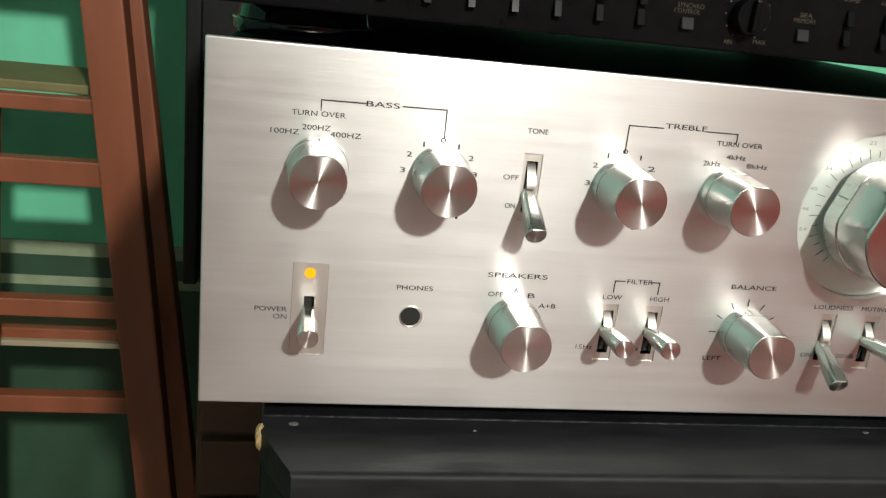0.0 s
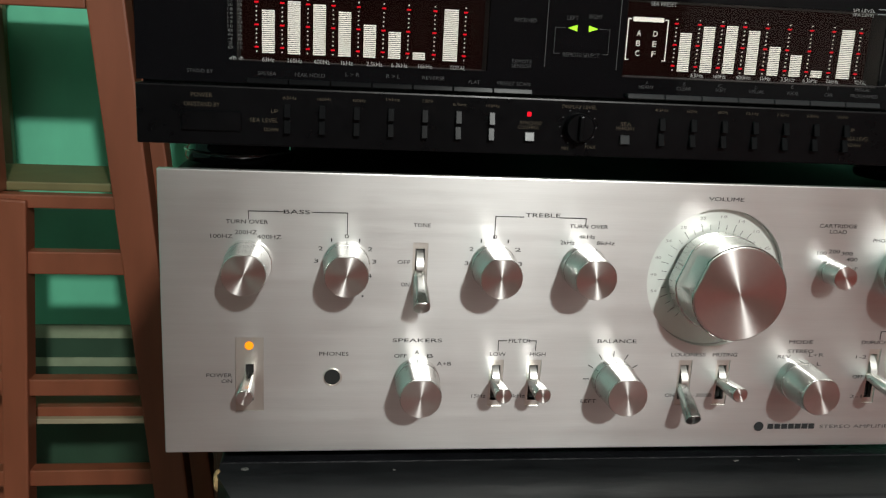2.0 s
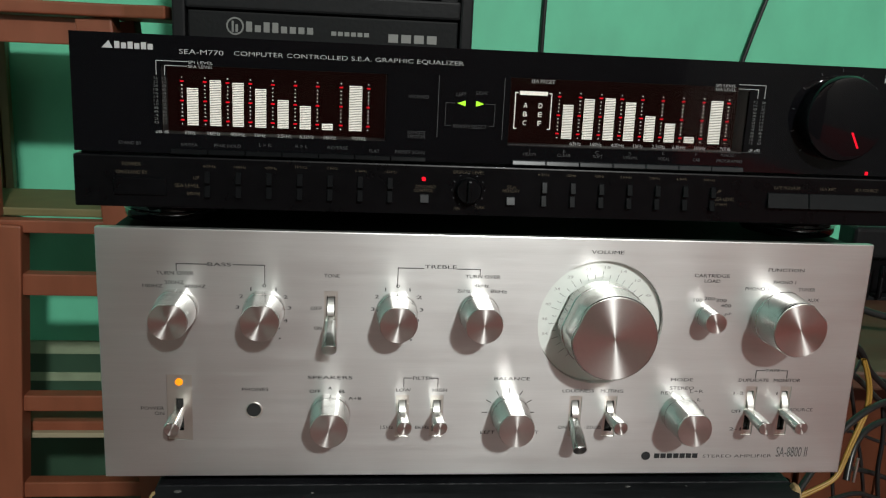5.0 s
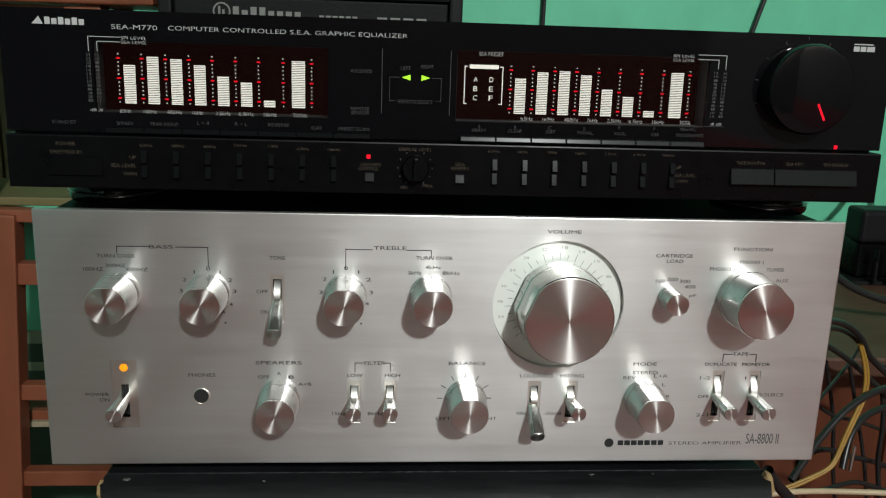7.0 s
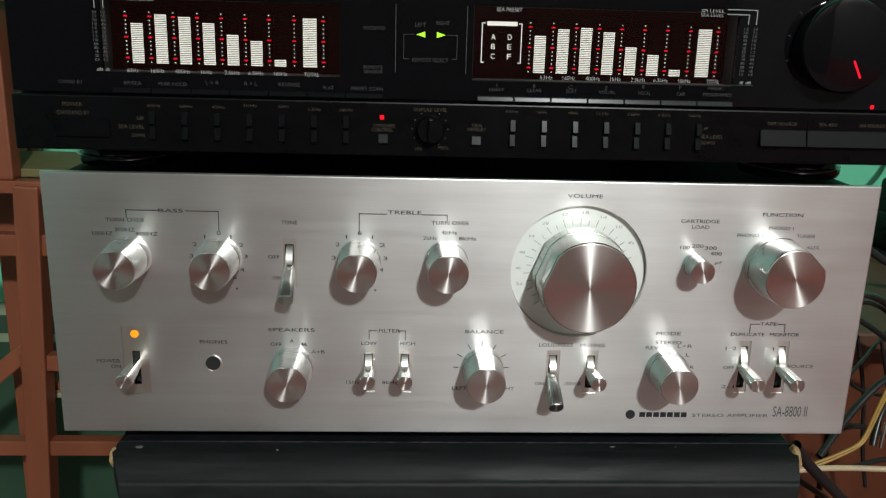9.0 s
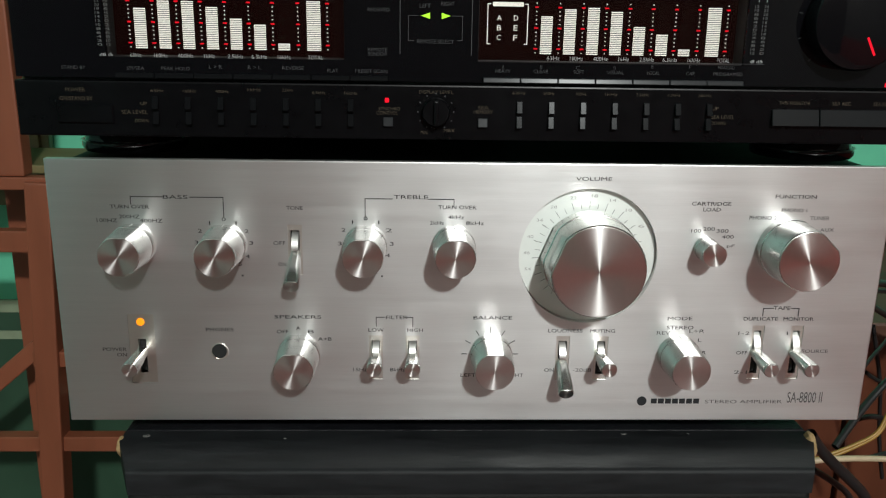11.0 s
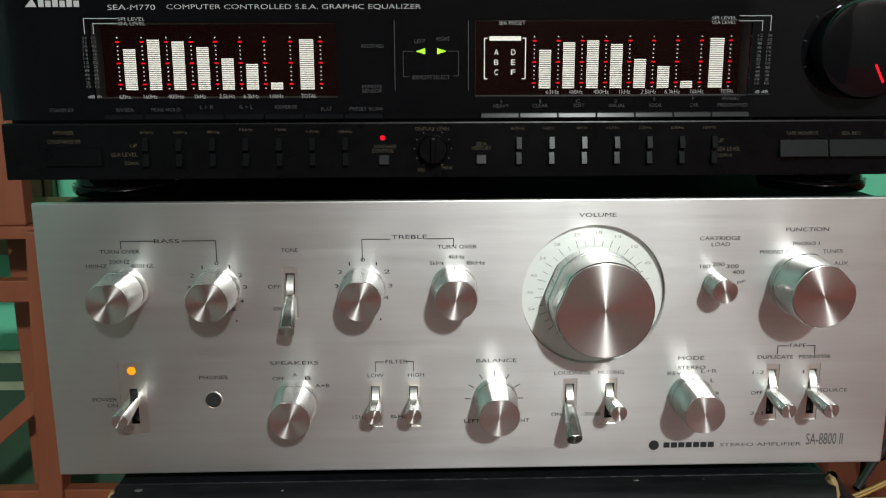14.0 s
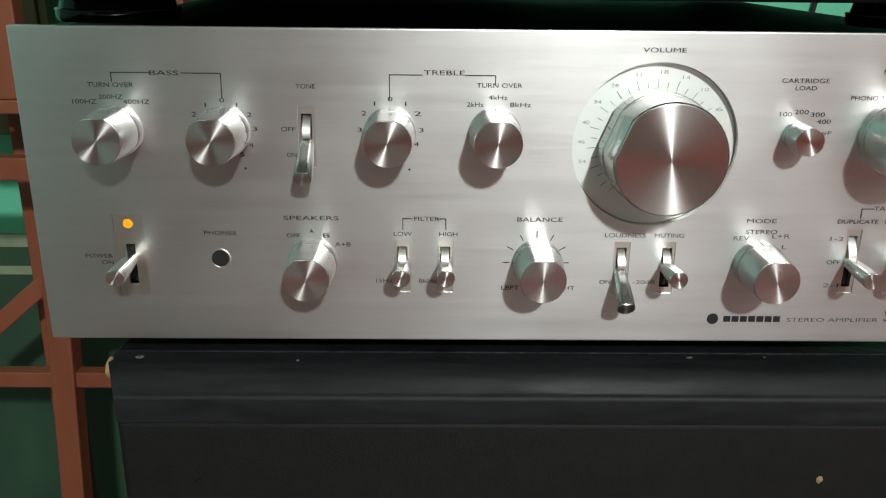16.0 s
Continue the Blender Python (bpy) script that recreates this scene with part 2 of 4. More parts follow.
def tube(points, r, name, mat, label, category="cable", group=""):
    """A round cable along a smooth line."""
    cu = bpy.data.curves.new(name, "CURVE")
    cu.dimensions, cu.bevel_depth, cu.bevel_resolution, cu.resolution_u = "3D", r, 3, 10
    sp = cu.splines.new("NURBS")
    sp.points.add(len(points) - 1)
    for p, q in zip(sp.points, points):
        p.co = (*q, 1)
    sp.use_endpoint_u, sp.order_u = True, 4
    tmp = new(name, cu)
    me = bpy.data.meshes.new_from_object(tmp.evaluated_get(bpy.context.evaluated_depsgraph_get()))
    bpy.data.objects.remove(tmp)
    me.materials.clear()
    me.materials.append(mat)
    me.shade_smooth()
    return tagged(new(name, me), label, category, group)


# ---- the room ----
def setting(name, bm, mat, label, category):
    return tagged(new(name, mesh_of(name, bm, mat)), label, category, kind="structure")


setting("floor", block(-2.5, 2.4, -5.4, 1.25, FLOOR - 0.1, FLOOR), floor_tile, "red oxide painted cement floor of the room", "floor")
setting("ceiling", block(-2.5, 2.4, -5.4, 1.25, 4.3, 4.4), ceiling_paint, "plain brown ceiling of the room", "ceiling")
setting("wall_north", block(-2.5, 2.4, WALL, WALL + 0.12, FLOOR, 4.3), green_wall, "green painted plaster wall with uneven paint", "wall")
# the dado's colour also carries the shade down here
setting("dado", block(-2.5, 2.4, WALL - 0.004, WALL, FLOOR, 0.288), dado_shaded, "dark green painted lower part of the wall, shade in its colour", "wall")
for z0, z1 in ((0.2885, 0.312), (0.236, 0.252)):
    setting("trim", block(-2.5, 2.4, WALL - 0.007, WALL - 0.0005 if z0 > 0.28 else WALL - 0.0045, z0, z1), cream_paint, "cream painted stripe along the wall", "trim")
setting("wall_west", block(-2.62, -2.5, -5.4, WALL, FLOOR, 4.3), west_paint, "dull grey-green plaster side wall", "wall")
setting("wall_east", block(2.4, 2.52, -5.4, WALL, FLOOR, 4.3), room_paint, "plain brown-grey panelled side wall", "wall")
# out of view, added to throw red onto knobs and front panel
setting("red_reflector_east", block(2.392, 2.3995, -5.4, WALL - 0.01, FLOOR, 0.34), bounce_red, "unseen red reflector strip along the foot of the side wall", "wall")
setting("wall_south", block(-2.5, 2.4, -5.52, -5.4, FLOOR, 4.3), south_paint, "plain brown panelled wall", "wall")

# ---- the amplifier ----
W, Z0, Z1 = 0.42, 0.62, 0.7585
amp = base("stereo_amplifier", (0.21, 0.17, 0.609), "silver brushed aluminium stereo amplifier with round knobs on a black loudspeaker", "amplifier")
part("cabinet", block(0.004, 0.416, 0.0045, 0.37, Z0 + 0.002, Z1 - 0.003, 0.002), steel_black, amp, "black painted steel cabinet")
for fx in (0.06, 0.36):
    for fy in (0.07, 0.29):
        foot = lathe([(0.013, 0.0), (0.015, 0.002), (0.015, 0.012)], 24)
        foot.transform(Matrix.Rotation(radians(90), 4, "X"))
        part("foot", foot, satin_black, amp, "", (fx, fy, 0.609), True)

SLOTS = [("tone", 0.1197, 0.7135, 0.0072, 0.026), ("low", 0.1597, 0.6557, 0.0072, 0.0245), ("high", 0.1787, 0.6557, 0.0072, 0.0245),
         ("loudness", 0.2571, 0.6557, 0.0072, 0.0245), ("muting", 0.2773, 0.6557, 0.0072, 0.0245),
         ("duplicate", 0.3595, 0.6592, 0.0066, 0.030), ("monitor", 0.3802, 0.6592, 0.0066, 0.030)]
DIAL = (0.2675, 0.7108, 0.0353)


def drilled_panel():
    """The front plate with its slots, jack and dial well cut through."""
    plate = new("plate", mesh_of("plate", block(0, W, 0, 0.0045, Z0, Z1, 0.0006), aluminium))
    cut = bmesh.new()
    for _, x, z, w, h in SLOTS:
        block(x - w / 2, x + w / 2, -0.01, 0.02, z - h / 2, z + h / 2, bm=cut)
    block(0.0335, 0.0468, -0.01, 0.02, 0.6415, 0.679, bm=cut)
    lathe([(0.0043, 0.02), (0.0043, -0.01)], 32, cut, 0.0795, 0.659)
    lathe([(DIAL[2], 0.02), (DIAL[2], -0.01)], 96, cut, DIAL[0], DIAL[1])
    bmesh.ops.recalc_face_normals(cut, faces=cut.faces)
    tool = new("tool", mesh_of("tool", cut, aluminium))
    mod = plate.modifiers.new("cut", "BOOLEAN")
    mod.operation, mod.object, mod.solver = "DIFFERENCE", tool, "EXACT"
    me = bpy.data.meshes.new_from_object(plate.evaluated_get(bpy.context.evaluated_depsgraph_get()))
    bpy.data.objects.remove(plate)
    bpy.data.objects.remove(tool)
    me.materials.clear()
    me.materials.append(aluminium)
    return me


panel = new("front_panel", drilled_panel())
hang(tagged(panel, "brushed aluminium front panel"), amp)


def knob(name, x, z, r, long, turn=0.0, label="", collar=0.0056, foot=1.045, front=0.93, chord=0.92):
    """A turned knob: collar, groove, slightly tapered side with a pointer flat, spun end face."""
    back, spin = r * foot, Matrix.Rotation(radians(turn), 4, "Y")
    side = lathe([(back, 0.0), (back, -collar + 0.0003), (back * 0.985, -collar), (back * 0.955, -collar - 0.0001), (back * 0.955, -collar - 0.0005), (back * 0.98, -collar - 0.0006),
                  (r * front * 1.012, -long + 0.0005), (r * front * 0.995, -long)], 72, chord=chord)
    disc = lathe([(r * front * 0.985, -long + 0.0004), (r * front * 0.985, -long - 0.0003), (r * front * 0.97, -long - 0.0005)], 72, chord=chord)
    mark = bars([(-0.0003, 0.0003, back * chord - 0.0001, back * chord + 0.0001)], -0.0004, None, collar - 0.0012)
    for bm in (side, disc, mark):
        bm.transform(spin)
    root = part(name, side, turned, amp, label, (x, 0, z), True)
    part("end_face", disc, spun, root, "spun end face", (x, 0, z))
    part("pointer_mark", mark, pale_ink, root, "", (x, 0, z))
    return root


for name, x, z in (("bass_turnover_knob", 0.0402, 0.716), ("bass_knob", 0.0850, 0.716), ("treble_knob", 0.1548, 0.716), ("treble_turnover_knob", 0.1990, 0.716),
                   ("speaker_selector_knob", 0.1203, 0.658), ("balance_knob", 0.2196, 0.658), ("mode_knob", 0.3180, 0.658)):
    knob(name, x, z, 0.0105, 0.0237)
knob("function_knob", 0.3695, 0.716, 0.0152, 0.025, 45, "", 0.0055, 1.06, 0.985, 0.915)
knob("cartridge_load_knob", 0.3272, 0.7160, 0.0061, 0.014, 30, "", 0.0030, 1.03, 0.98, 0.92)
part("dial_plate", lathe([(DIAL[2] - 0.0002, 0.0044), (DIAL[2] - 0.0002, 0.0036)], 96), dial_face, amp, "pale silver volume dial", (DIAL[0], 0, DIAL[1]))
knob("volume_knob", DIAL[0], DIAL[1], 0.0231, 0.0268, -68, "large volume knob", 0.0085, 1.045, 0.99, 0.935)
ticks = bmesh.new()
for i in range(31):
    a = radians(-140 + 280 * i / 30)
    one = block(-0.00009, 0.00009, 0.0034, 0.0038, 0.0245, 0.0285 if i % 2 else 0.0270)
    one.transform(Matrix.Translation((DIAL[0], 0, DIAL[1])) @ Matrix.Rotation(a, 4, "Y"))
    tmp_me = bpy.data.meshes.new("tick")
    one.to_mesh(tmp_me)
    one.free()
    ticks.from_mesh(tmp_me)
    bpy.data.meshes.remove(tmp_me)
part("dial_marks", ticks, mid_ink, amp)
# figures coloured pale to hold the glare that washes them out on the dial
for text, a in (("54", -104), ("46", -88), ("40", -72), ("34", -54), ("28", -36), ("22", -16), ("18", 4), ("14", 22), ("10", 40), ("6", 60)):
    lx, lz = DIAL[0] + 0.0310 * math.sin(radians(a)), DIAL[1] + 0.0310 * math.cos(radians(a))
    flat_text(text, pale_ink, lx - 0.0016, lx + 0.0016, lz, 0.0015, 0.0034, amp)


def bat_lever(root, start, end):
    """A round lever, thicker towards its tip, with a flat on top and a spun end."""
    way = end - start
    long = way.length
    q = Vector((0, -1, 0)).rotation_difference(way).to_matrix().to_4x4()
    shaft = lathe([(0.0028, 0), (0.0031, -long * 0.3), (0.0036, -long * 0.5), (0.0040, -long + 0.0005), (0.0038, -long)], 40, chord=0.86)
    shaft.transform(Matrix.Translation(start) @ q)
    bat = part("bat", shaft, turned, root, "round metal lever", smooth=True)
    cap = new("end_face", mesh_of("end_face", lathe([(0.0038, 0.0003), (0.0038, -0.0002), (0.0036, -0.0004)], 40, chord=0.86), spun))
    cap.matrix_world = Matrix.Translation(end) @ q
    hang(tagged(cap, "spun end face"), bat)


def lever(name, x, z, w, h, tip):
    """A slot with a recessed plate, a curved slide behind it and a round bat lever to tip."""
    tx, ty, tz = tip
    frame_bm = bars([(x - w / 2, x - w / 2 + 0.0014, z - h / 2, z + h / 2), (x + w / 2 - 0.0014, x + w / 2, z - h / 2, z + h / 2),
                     (x - w / 2 + 0.0014, x + w / 2 - 0.0014, z - h / 2, z - h / 2 + 0.003), (x - w / 2 + 0.0014, x + w / 2 - 0.0014, z + h / 2 - 0.003, z + h / 2)], 0.0035, None, 0.0029)
    root = part(name, frame_bm, plate_metal, amp, "recessed slot frame with a bat lever")
    part("slot", bars([(x - w / 2 + 0.0014, x + w / 2 - 0.0014, z - h / 2 + 0.003, z + h / 2 - 0.003)], 0.0044, None, 0.0004), hollow, root, "black slot")
    slide, n = bmesh.new(), 10
    rows = []
    for i in range(n + 1):
        a = i / n
        zz, yy = z + (h * 0.5 - 0.0034) * a, -0.0022 + 0.0056 * a * a
        rows.append([slide.verts.new(p) for p in ((x - 0.0017, yy, zz), (x + 0.0017, yy, zz), (x + 0.0017, 0.0042, zz), (x - 0.0017, 0.0042, zz))])
    for lo, hi in zip(rows, rows[1:]):
        for i in range(4):
            slide.faces.new((lo[i], lo[(i + 1) % 4], hi[(i + 1) % 4], hi[i]))
    slide.faces.new(rows[0][::-1]), slide.faces.new(rows[-1])
    part("slide", slide, chrome, root, "polished metal slide")
    start, end = Vector((x, 0.003, z + (tz - z) * 0.12)), Vector((tx, ty, tz))
    long = (end - start).length
    bat_lever(root, start, end)
    return root


TIPS = {"tone": (0.1197, -0.0175, 0.7000), "low": (0.1597, -0.021, 0.658), "high": (0.1787, -0.021, 0.658), "loudness": (0.2571, -0.0165, 0.643),
        "muting": (0.2773, -0.021, 0.658), "duplicate": (0.3595, -0.021, 0.658), "monitor": (0.3802, -0.021, 0.658)}
for name, x, z, w, h in SLOTS:
    lever(name + "_switch", x, z, w, h, TIPS[name])

# power switch, its lamp and the headphone jack
power = part("power_switch", bars([(0.0336, 0.0382, 0.6416, 0.6789), (0.0421, 0.0467, 0.6416, 0.6789), (0.0382, 0.0421, 0.6416, 0.647), (0.0382, 0.0421, 0.6655, 0.6789)], 0.0035, None, 0.0032), plate_metal, amp, "vertical metal switch plate")
part("slot", bars([(0.0382, 0.0421, 0.647, 0.6655)], 0.0044, None, 0.0004), hollow, power, "black slot")
bat_lever(power, Vector((0.0400, 0.002, 0.6585)), Vector((0.0400, -0.021, 0.6575)))
part("lamp", lathe([(0.0021, 0.002), (0.0021, 0.0002), (0.0014, -0.0006)], 32), glow_orange, power, "lit orange power lamp", (0.0400, 0, 0.6748), True)
jack = part("headphone_jack", lathe([(0.0045, 0.0), (0.0045, -0.0003), (0.0042, -0.0004), (0.0041, 0.003), (0.0036, 0.003)], 32), plate_metal, amp, "round headphone socket", (0.0795, 0, 0.659), True)
# no recess here: a flat black disc gives the socket its dark inside
part("hole", lathe([(0.0038, -0.0002), (0.0038, -0.0006)], 32), hollow, jack, "black disc for the shade inside the socket", (0.0793, 0, 0.6592))


def print_on(thing, text, x0, x1, z, mat=ink):
    return flat_text(text, mat, x0, x1, z, 0.0019, -0.0002, thing)


# bracket lines between the captions
T = 0.00018
RULES = [("bass", 0.0402, 0.0852, 0.7400, 0.0558, 0.0690, 0.7362, 0.7295), ("treble", 0.1548, 0.1988, 0.7400, 0.1685, 0.1860, 0.7295, 0.7362),
         ("filter", 0.1600, 0.1788, 0.6780, 0.1643, 0.1750, 0.6730, 0.6730), ("tape", 0.3608, 0.3795, 0.6838, 0.3662, 0.3755, 0.6795, 0.6795)]
for _, xa, xb, z, ga, gb, za, zb in RULES:
    part("caption_bracket", bars([(xa - T, ga, z - T, z + T), (gb, xb + T, z - T, z + T), (xa - T, xa + T, za, z - T), (xb - T, xb + T, zb, z - T)], -0.0001), ink, amp)
for x in (0.0930, 0.1630):
    part("scale_dot", bars([(x - 0.0004, x + 0.0004, 0.6996, 0.7004)], -0.0001), ink, amp)
for i in range(7):
    a = radians(-90 + 30 * i)
    one = block(-T, T, -0.0003, -0.0001, 0.0118, 0.0148)
    one.transform(Matrix.Rotation(a, 4, "Y"))
    part("balance_mark", one, ink, amp, "", (0.2190, 0, 0.658))
# maker's mark as plain shapes, model number in tall narrow figures
part("maker_mark", lathe([(0.0026, -0.0001), (0.0026, -0.0003)], 32), ink, amp, "round black maker's mark", (0.3010, 0, 0.6313))
for i in range(7):
    part("maker_letter", bars([(0.3060 + 0.0038 * i, 0.3060 + 0.0038 * i + 0.0031, 0.6299, 0.6327)], -0.0001), ink, amp, "bold black block")
flat_text("SA-8800 II", mid_ink, 0.3795, 0.3985, 0.6335, 0.0062, -0.0002, amp)

print_on(amp, "BASS", 0.0560, 0.0680, 0.7400)
print_on(amp, "TURN OVER", 0.0300, 0.0490, 0.7350)
print_on(amp, "100HZ", 0.0230, 0.0330, 0.7280)
print_on(amp, "200HZ", 0.0340, 0.0440, 0.7300)
print_on(amp, "400HZ", 0.0440, 0.0550, 0.7280)
print_on(amp, "0", 0.0840, 0.0860, 0.7290)
print_on(amp, "1", 0.0770, 0.0790, 0.7270)
print_on(amp, "1", 0.0900, 0.0920, 0.7270)
print_on(amp, "2", 0.0720, 0.0740, 0.7230)
print_on(amp, "2", 0.0950, 0.0970, 0.7230)
print_on(amp, "3", 0.0700, 0.0720, 0.7170)
print_on(amp, "3", 0.0970, 0.0990, 0.7170)
print_on(amp, "4", 0.0950, 0.0970, 0.7100)
print_on(amp, "5", 0.0910, 0.0930, 0.7060)
print_on(amp, "TONE", 0.1160, 0.1240, 0.7350)
print_on(amp, "OFF", 0.1090, 0.1150, 0.7170)
print_on(amp, "ON", 0.1110, 0.1150, 0.7060)
print_on(amp, "TREBLE", 0.1690, 0.1860, 0.7410)
print_on(amp, "TURN OVER", 0.1910, 0.2100, 0.7360)
print_on(amp, "2kHz", 0.1870, 0.1940, 0.7280)
print_on(amp, "4kHz", 0.1960, 0.2040, 0.7310)
print_on(amp, "8kHz", 0.2050, 0.2140, 0.7280)
print_on(amp, "0", 0.1540, 0.1560, 0.7300)
print_on(amp, "1", 0.1480, 0.1490, 0.7280)
print_on(amp, "1", 0.1610, 0.1620, 0.7280)
print_on(amp, "2", 0.1430, 0.1450, 0.7240)
print_on(amp, "2", 0.1650, 0.1680, 0.7240)
print_on(amp, "3", 0.1410, 0.1430, 0.7170)
print_on(amp, "3", 0.1670, 0.1690, 0.7170)
print_on(amp, "4", 0.1650, 0.1670, 0.7110)
print_on(amp, "VOLUME", 0.2590, 0.2770, 0.7510)
print_on(amp, "CARTRIDGE", 0.3180, 0.3380, 0.7390)
print_on(amp, "LOAD", 0.3240, 0.3330, 0.7360)
print_on(amp, "100", 0.3190, 0.3240, 0.7250)
print_on(amp, "200", 0.3250, 0.3310, 0.7260)
print_on(amp, "300", 0.3320, 0.3380, 0.7250)
print_on(amp, "400", 0.3350, 0.3410, 0.7220)
print_on(amp, "pF", 0.3380, 0.3420, 0.7170, mid_ink)
print_on(amp, "FUNCTION", 0.3600, 0.3810, 0.7430)
print_on(amp, "PHONO 2", 0.3480, 0.3620, 0.7320)
print_on(amp, "PHONO 1", 0.3640, 0.3770, 0.7360)
print_on(amp, "TUNER", 0.3790, 0.3890, 0.7320, mid_ink)
print_on(amp, "AUX", 0.3850, 0.3920, 0.7260, mid_ink)
print_on(amp, "POWER", 0.0200, 0.0320, 0.6600)
print_on(amp, "ON", 0.0270, 0.0320, 0.6570)
print_on(amp, "PHONES", 0.0730, 0.0870, 0.6710)
print_on(amp, "SPEAKERS", 0.1080, 0.1320, 0.6780)
print_on(amp, "OFF", 0.1090, 0.1150, 0.6700)
print_on(amp, "A", 0.1190, 0.1210, 0.6720)
print_on(amp, "B", 0.1250, 0.1280, 0.6700)
print_on(amp, "A+B", 0.1300, 0.1370, 0.6660)
print_on(amp, "FILTER", 0.1650, 0.1760, 0.6780)
print_on(amp, "LOW", 0.1560, 0.1640, 0.6710)
print_on(amp, "HIGH", 0.1760, 0.1840, 0.6710)
print_on(amp, "15Hz", 0.1480, 0.1550, 0.6490, mid_ink)
print_on(amp, "8kHz", 0.1670, 0.1750, 0.6490)
print_on(amp, "BALANCE", 0.2100, 0.2300, 0.6780)
print_on(amp, "LEFT", 0.2040, 0.2120, 0.6460)
print_on(amp, "RIGHT", 0.2270, 0.2370, 0.6460)
print_on(amp, "LOUDNESS", 0.2490, 0.2670, 0.6710)
print_on(amp, "MUTING", 0.2710, 0.2840, 0.6710)
print_on(amp, "ON", 0.2480, 0.2530, 0.6490)
print_on(amp, "-20dB", 0.2630, 0.2730, 0.6490, mid_ink)
print_on(amp, "MODE", 0.3110, 0.3240, 0.6780)
print_on(amp, "STEREO", 0.3110, 0.3250, 0.6730)
print_on(amp, "REV", 0.3060, 0.3130, 0.6700, mid_ink)
print_on(amp, "L+R", 0.3230, 0.3310, 0.6710, mid_ink)
print_on(amp, "L", 0.3280, 0.3300, 0.6660)
print_on(amp, "R", 0.3310, 0.3330, 0.6590)
print_on(amp, "TAPE", 0.3660, 0.3750, 0.6840)
print_on(amp, "DUPLICATE", 0.3510, 0.3690, 0.6780)
print_on(amp, "MONITOR", 0.3720, 0.3880, 0.6780)
print_on(amp, "1-2", 0.3490, 0.3550, 0.6700, mid_ink)
print_on(amp, "OFF", 0.3490, 0.3550, 0.6590)
print_on(amp, "2-1", 0.3490, 0.3560, 0.6480, mid_ink)
print_on(amp, "1", 0.3740, 0.3760, 0.6700)
print_on(amp, "SOURCE", 0.3840, 0.3980, 0.6600, mid_ink)
print_on(amp, "STEREO AMPLIFIER", 0.3350, 0.3770, 0.6310, mid_ink)

# ---- the equalizer ----
FY, FY_LOW = -0.0042, -0.0072
EX0, EX1 = -0.0062, 0.4295
eq = base("graphic_equalizer", (0.21, 0.12, 0.7585), "black graphic equalizer with lit spectrum display standing on the amplifier", "equalizer")
part("cabinet", block(EX0 + 0.006, EX1 - 0.006, 0.012, 0.35, 0.7715, 0.853, 0.002), steel_black, eq, "black painted steel cabinet")
# upper fascia, with openings over the two displays
DISPLAYS = ((0.036, 0.146, 0.8070, 0.8405), (0.2085, 0.3350, 0.8070, 0.8415))
cells = [(EX0, 0.036, 0.7975, 0.8545), (0.146, 0.2085, 0.7975, 0.8545), (0.3350, EX1, 0.7975, 0.8545)]
for x0, x1, z0, z1 in DISPLAYS:
    cells += [(x0, x1, 0.7975, z0), (x0, x1, z1, 0.8545)]
upper = bmesh.new()
for x0, x1, z0, z1 in cells:
    block(x0, x1, FY, 0.012, z0, z1, bm=upper)
bmesh.ops.remove_doubles(upper, verts=upper.verts, dist=1e-5)
part("upper_fascia", upper, gloss_black, eq, "glossy black acrylic fascia")
part("lower_fascia", block(EX0, EX1, FY_LOW, 0.012, 0.7705, 0.7962, 0.0008), satin_black, eq, "satin black lower fascia")
part("shadow_gap", block(EX0 + 0.002, EX1 - 0.003, FY + 0.004, 0.0118, 0.7962, 0.7975), hollow, eq)
for fx in (0.0325, 0.3880):
    for fy in (0.04, 0.31):
        foot = lathe([(0.0255, 0.0), (0.0265, 0.0015), (0.0265, 0.0045), (0.0250, 0.0055), (0.0235, 0.0125)], 48)
        foot.transform(Matrix.Rotation(radians(90), 4, "X"))
        part("foot", foot, gloss_black, eq, "round black foot with a bright ring", (fx, fy, 0.7585), True)
    rim = lathe([(0.0266, 0.0046), (0.0270, 0.0049), (0.0266, 0.0052)], 48)
    rim.transform(Matrix.Rotation(radians(90), 4, "X"))
    part("foot_ring", rim, chrome, eq, "thin bright foot ring", (fx, 0.04, 0.7585), True)


def sloped(x0, x1, y, z0, z1, out, lean=0.32):
    """A key whose face leans back towards its top."""
    bm = block(x0, x1, y - out, y, z0, z1, 0.0003, 1)
    for v in bm.verts:
        if v.co.y < y - out * 0.4:
            v.co.y += (v.co.z - z0) * lean
    return bm


def eq_print(text, x0, x1, z, mat, height, y=FY):
    return flat_text(text, mat, x0, x1, z, height, y - 0.0002, eq, "lettering", 0.010)


def display(x0, x1, z0, z1):
    root = part("display_window", block(x0 + 0.0002, x1 - 0.0002, 0.0095, 0.0115, z0 + 0.0002, z1 - 0.0002), display_dark, eq, "dark red display behind smoked glass")
    pane = part("pane", block(x0, x1, FY + 0.0006, FY + 0.0016, z0, z1), display_glass, root, "smoked glass pane")
    pane.visible_shadow = False
    liner = bmesh.new()
    for a0, a1, c0, c1 in ((x0, x0 + 0.0003, z0, z1), (x1 - 0.0003, x1, z0, z1), (x0 + 0.0003, x1 - 0.0003, z0, z0 + 0.0003), (x0 + 0.0003, x1 - 0.0003, z1 - 0.0003, z1)):
        block(a0, a1, FY + 0.002, 0.0093, c0, c1, bm=liner)
    part("liner", liner, hollow, root, "matt black liner")
    return root


left, right = display(*DISPLAYS[0]), display(*DISPLAYS[1])
DZ0, DZ1, DY = 0.8105, 0.8345, 0.0093


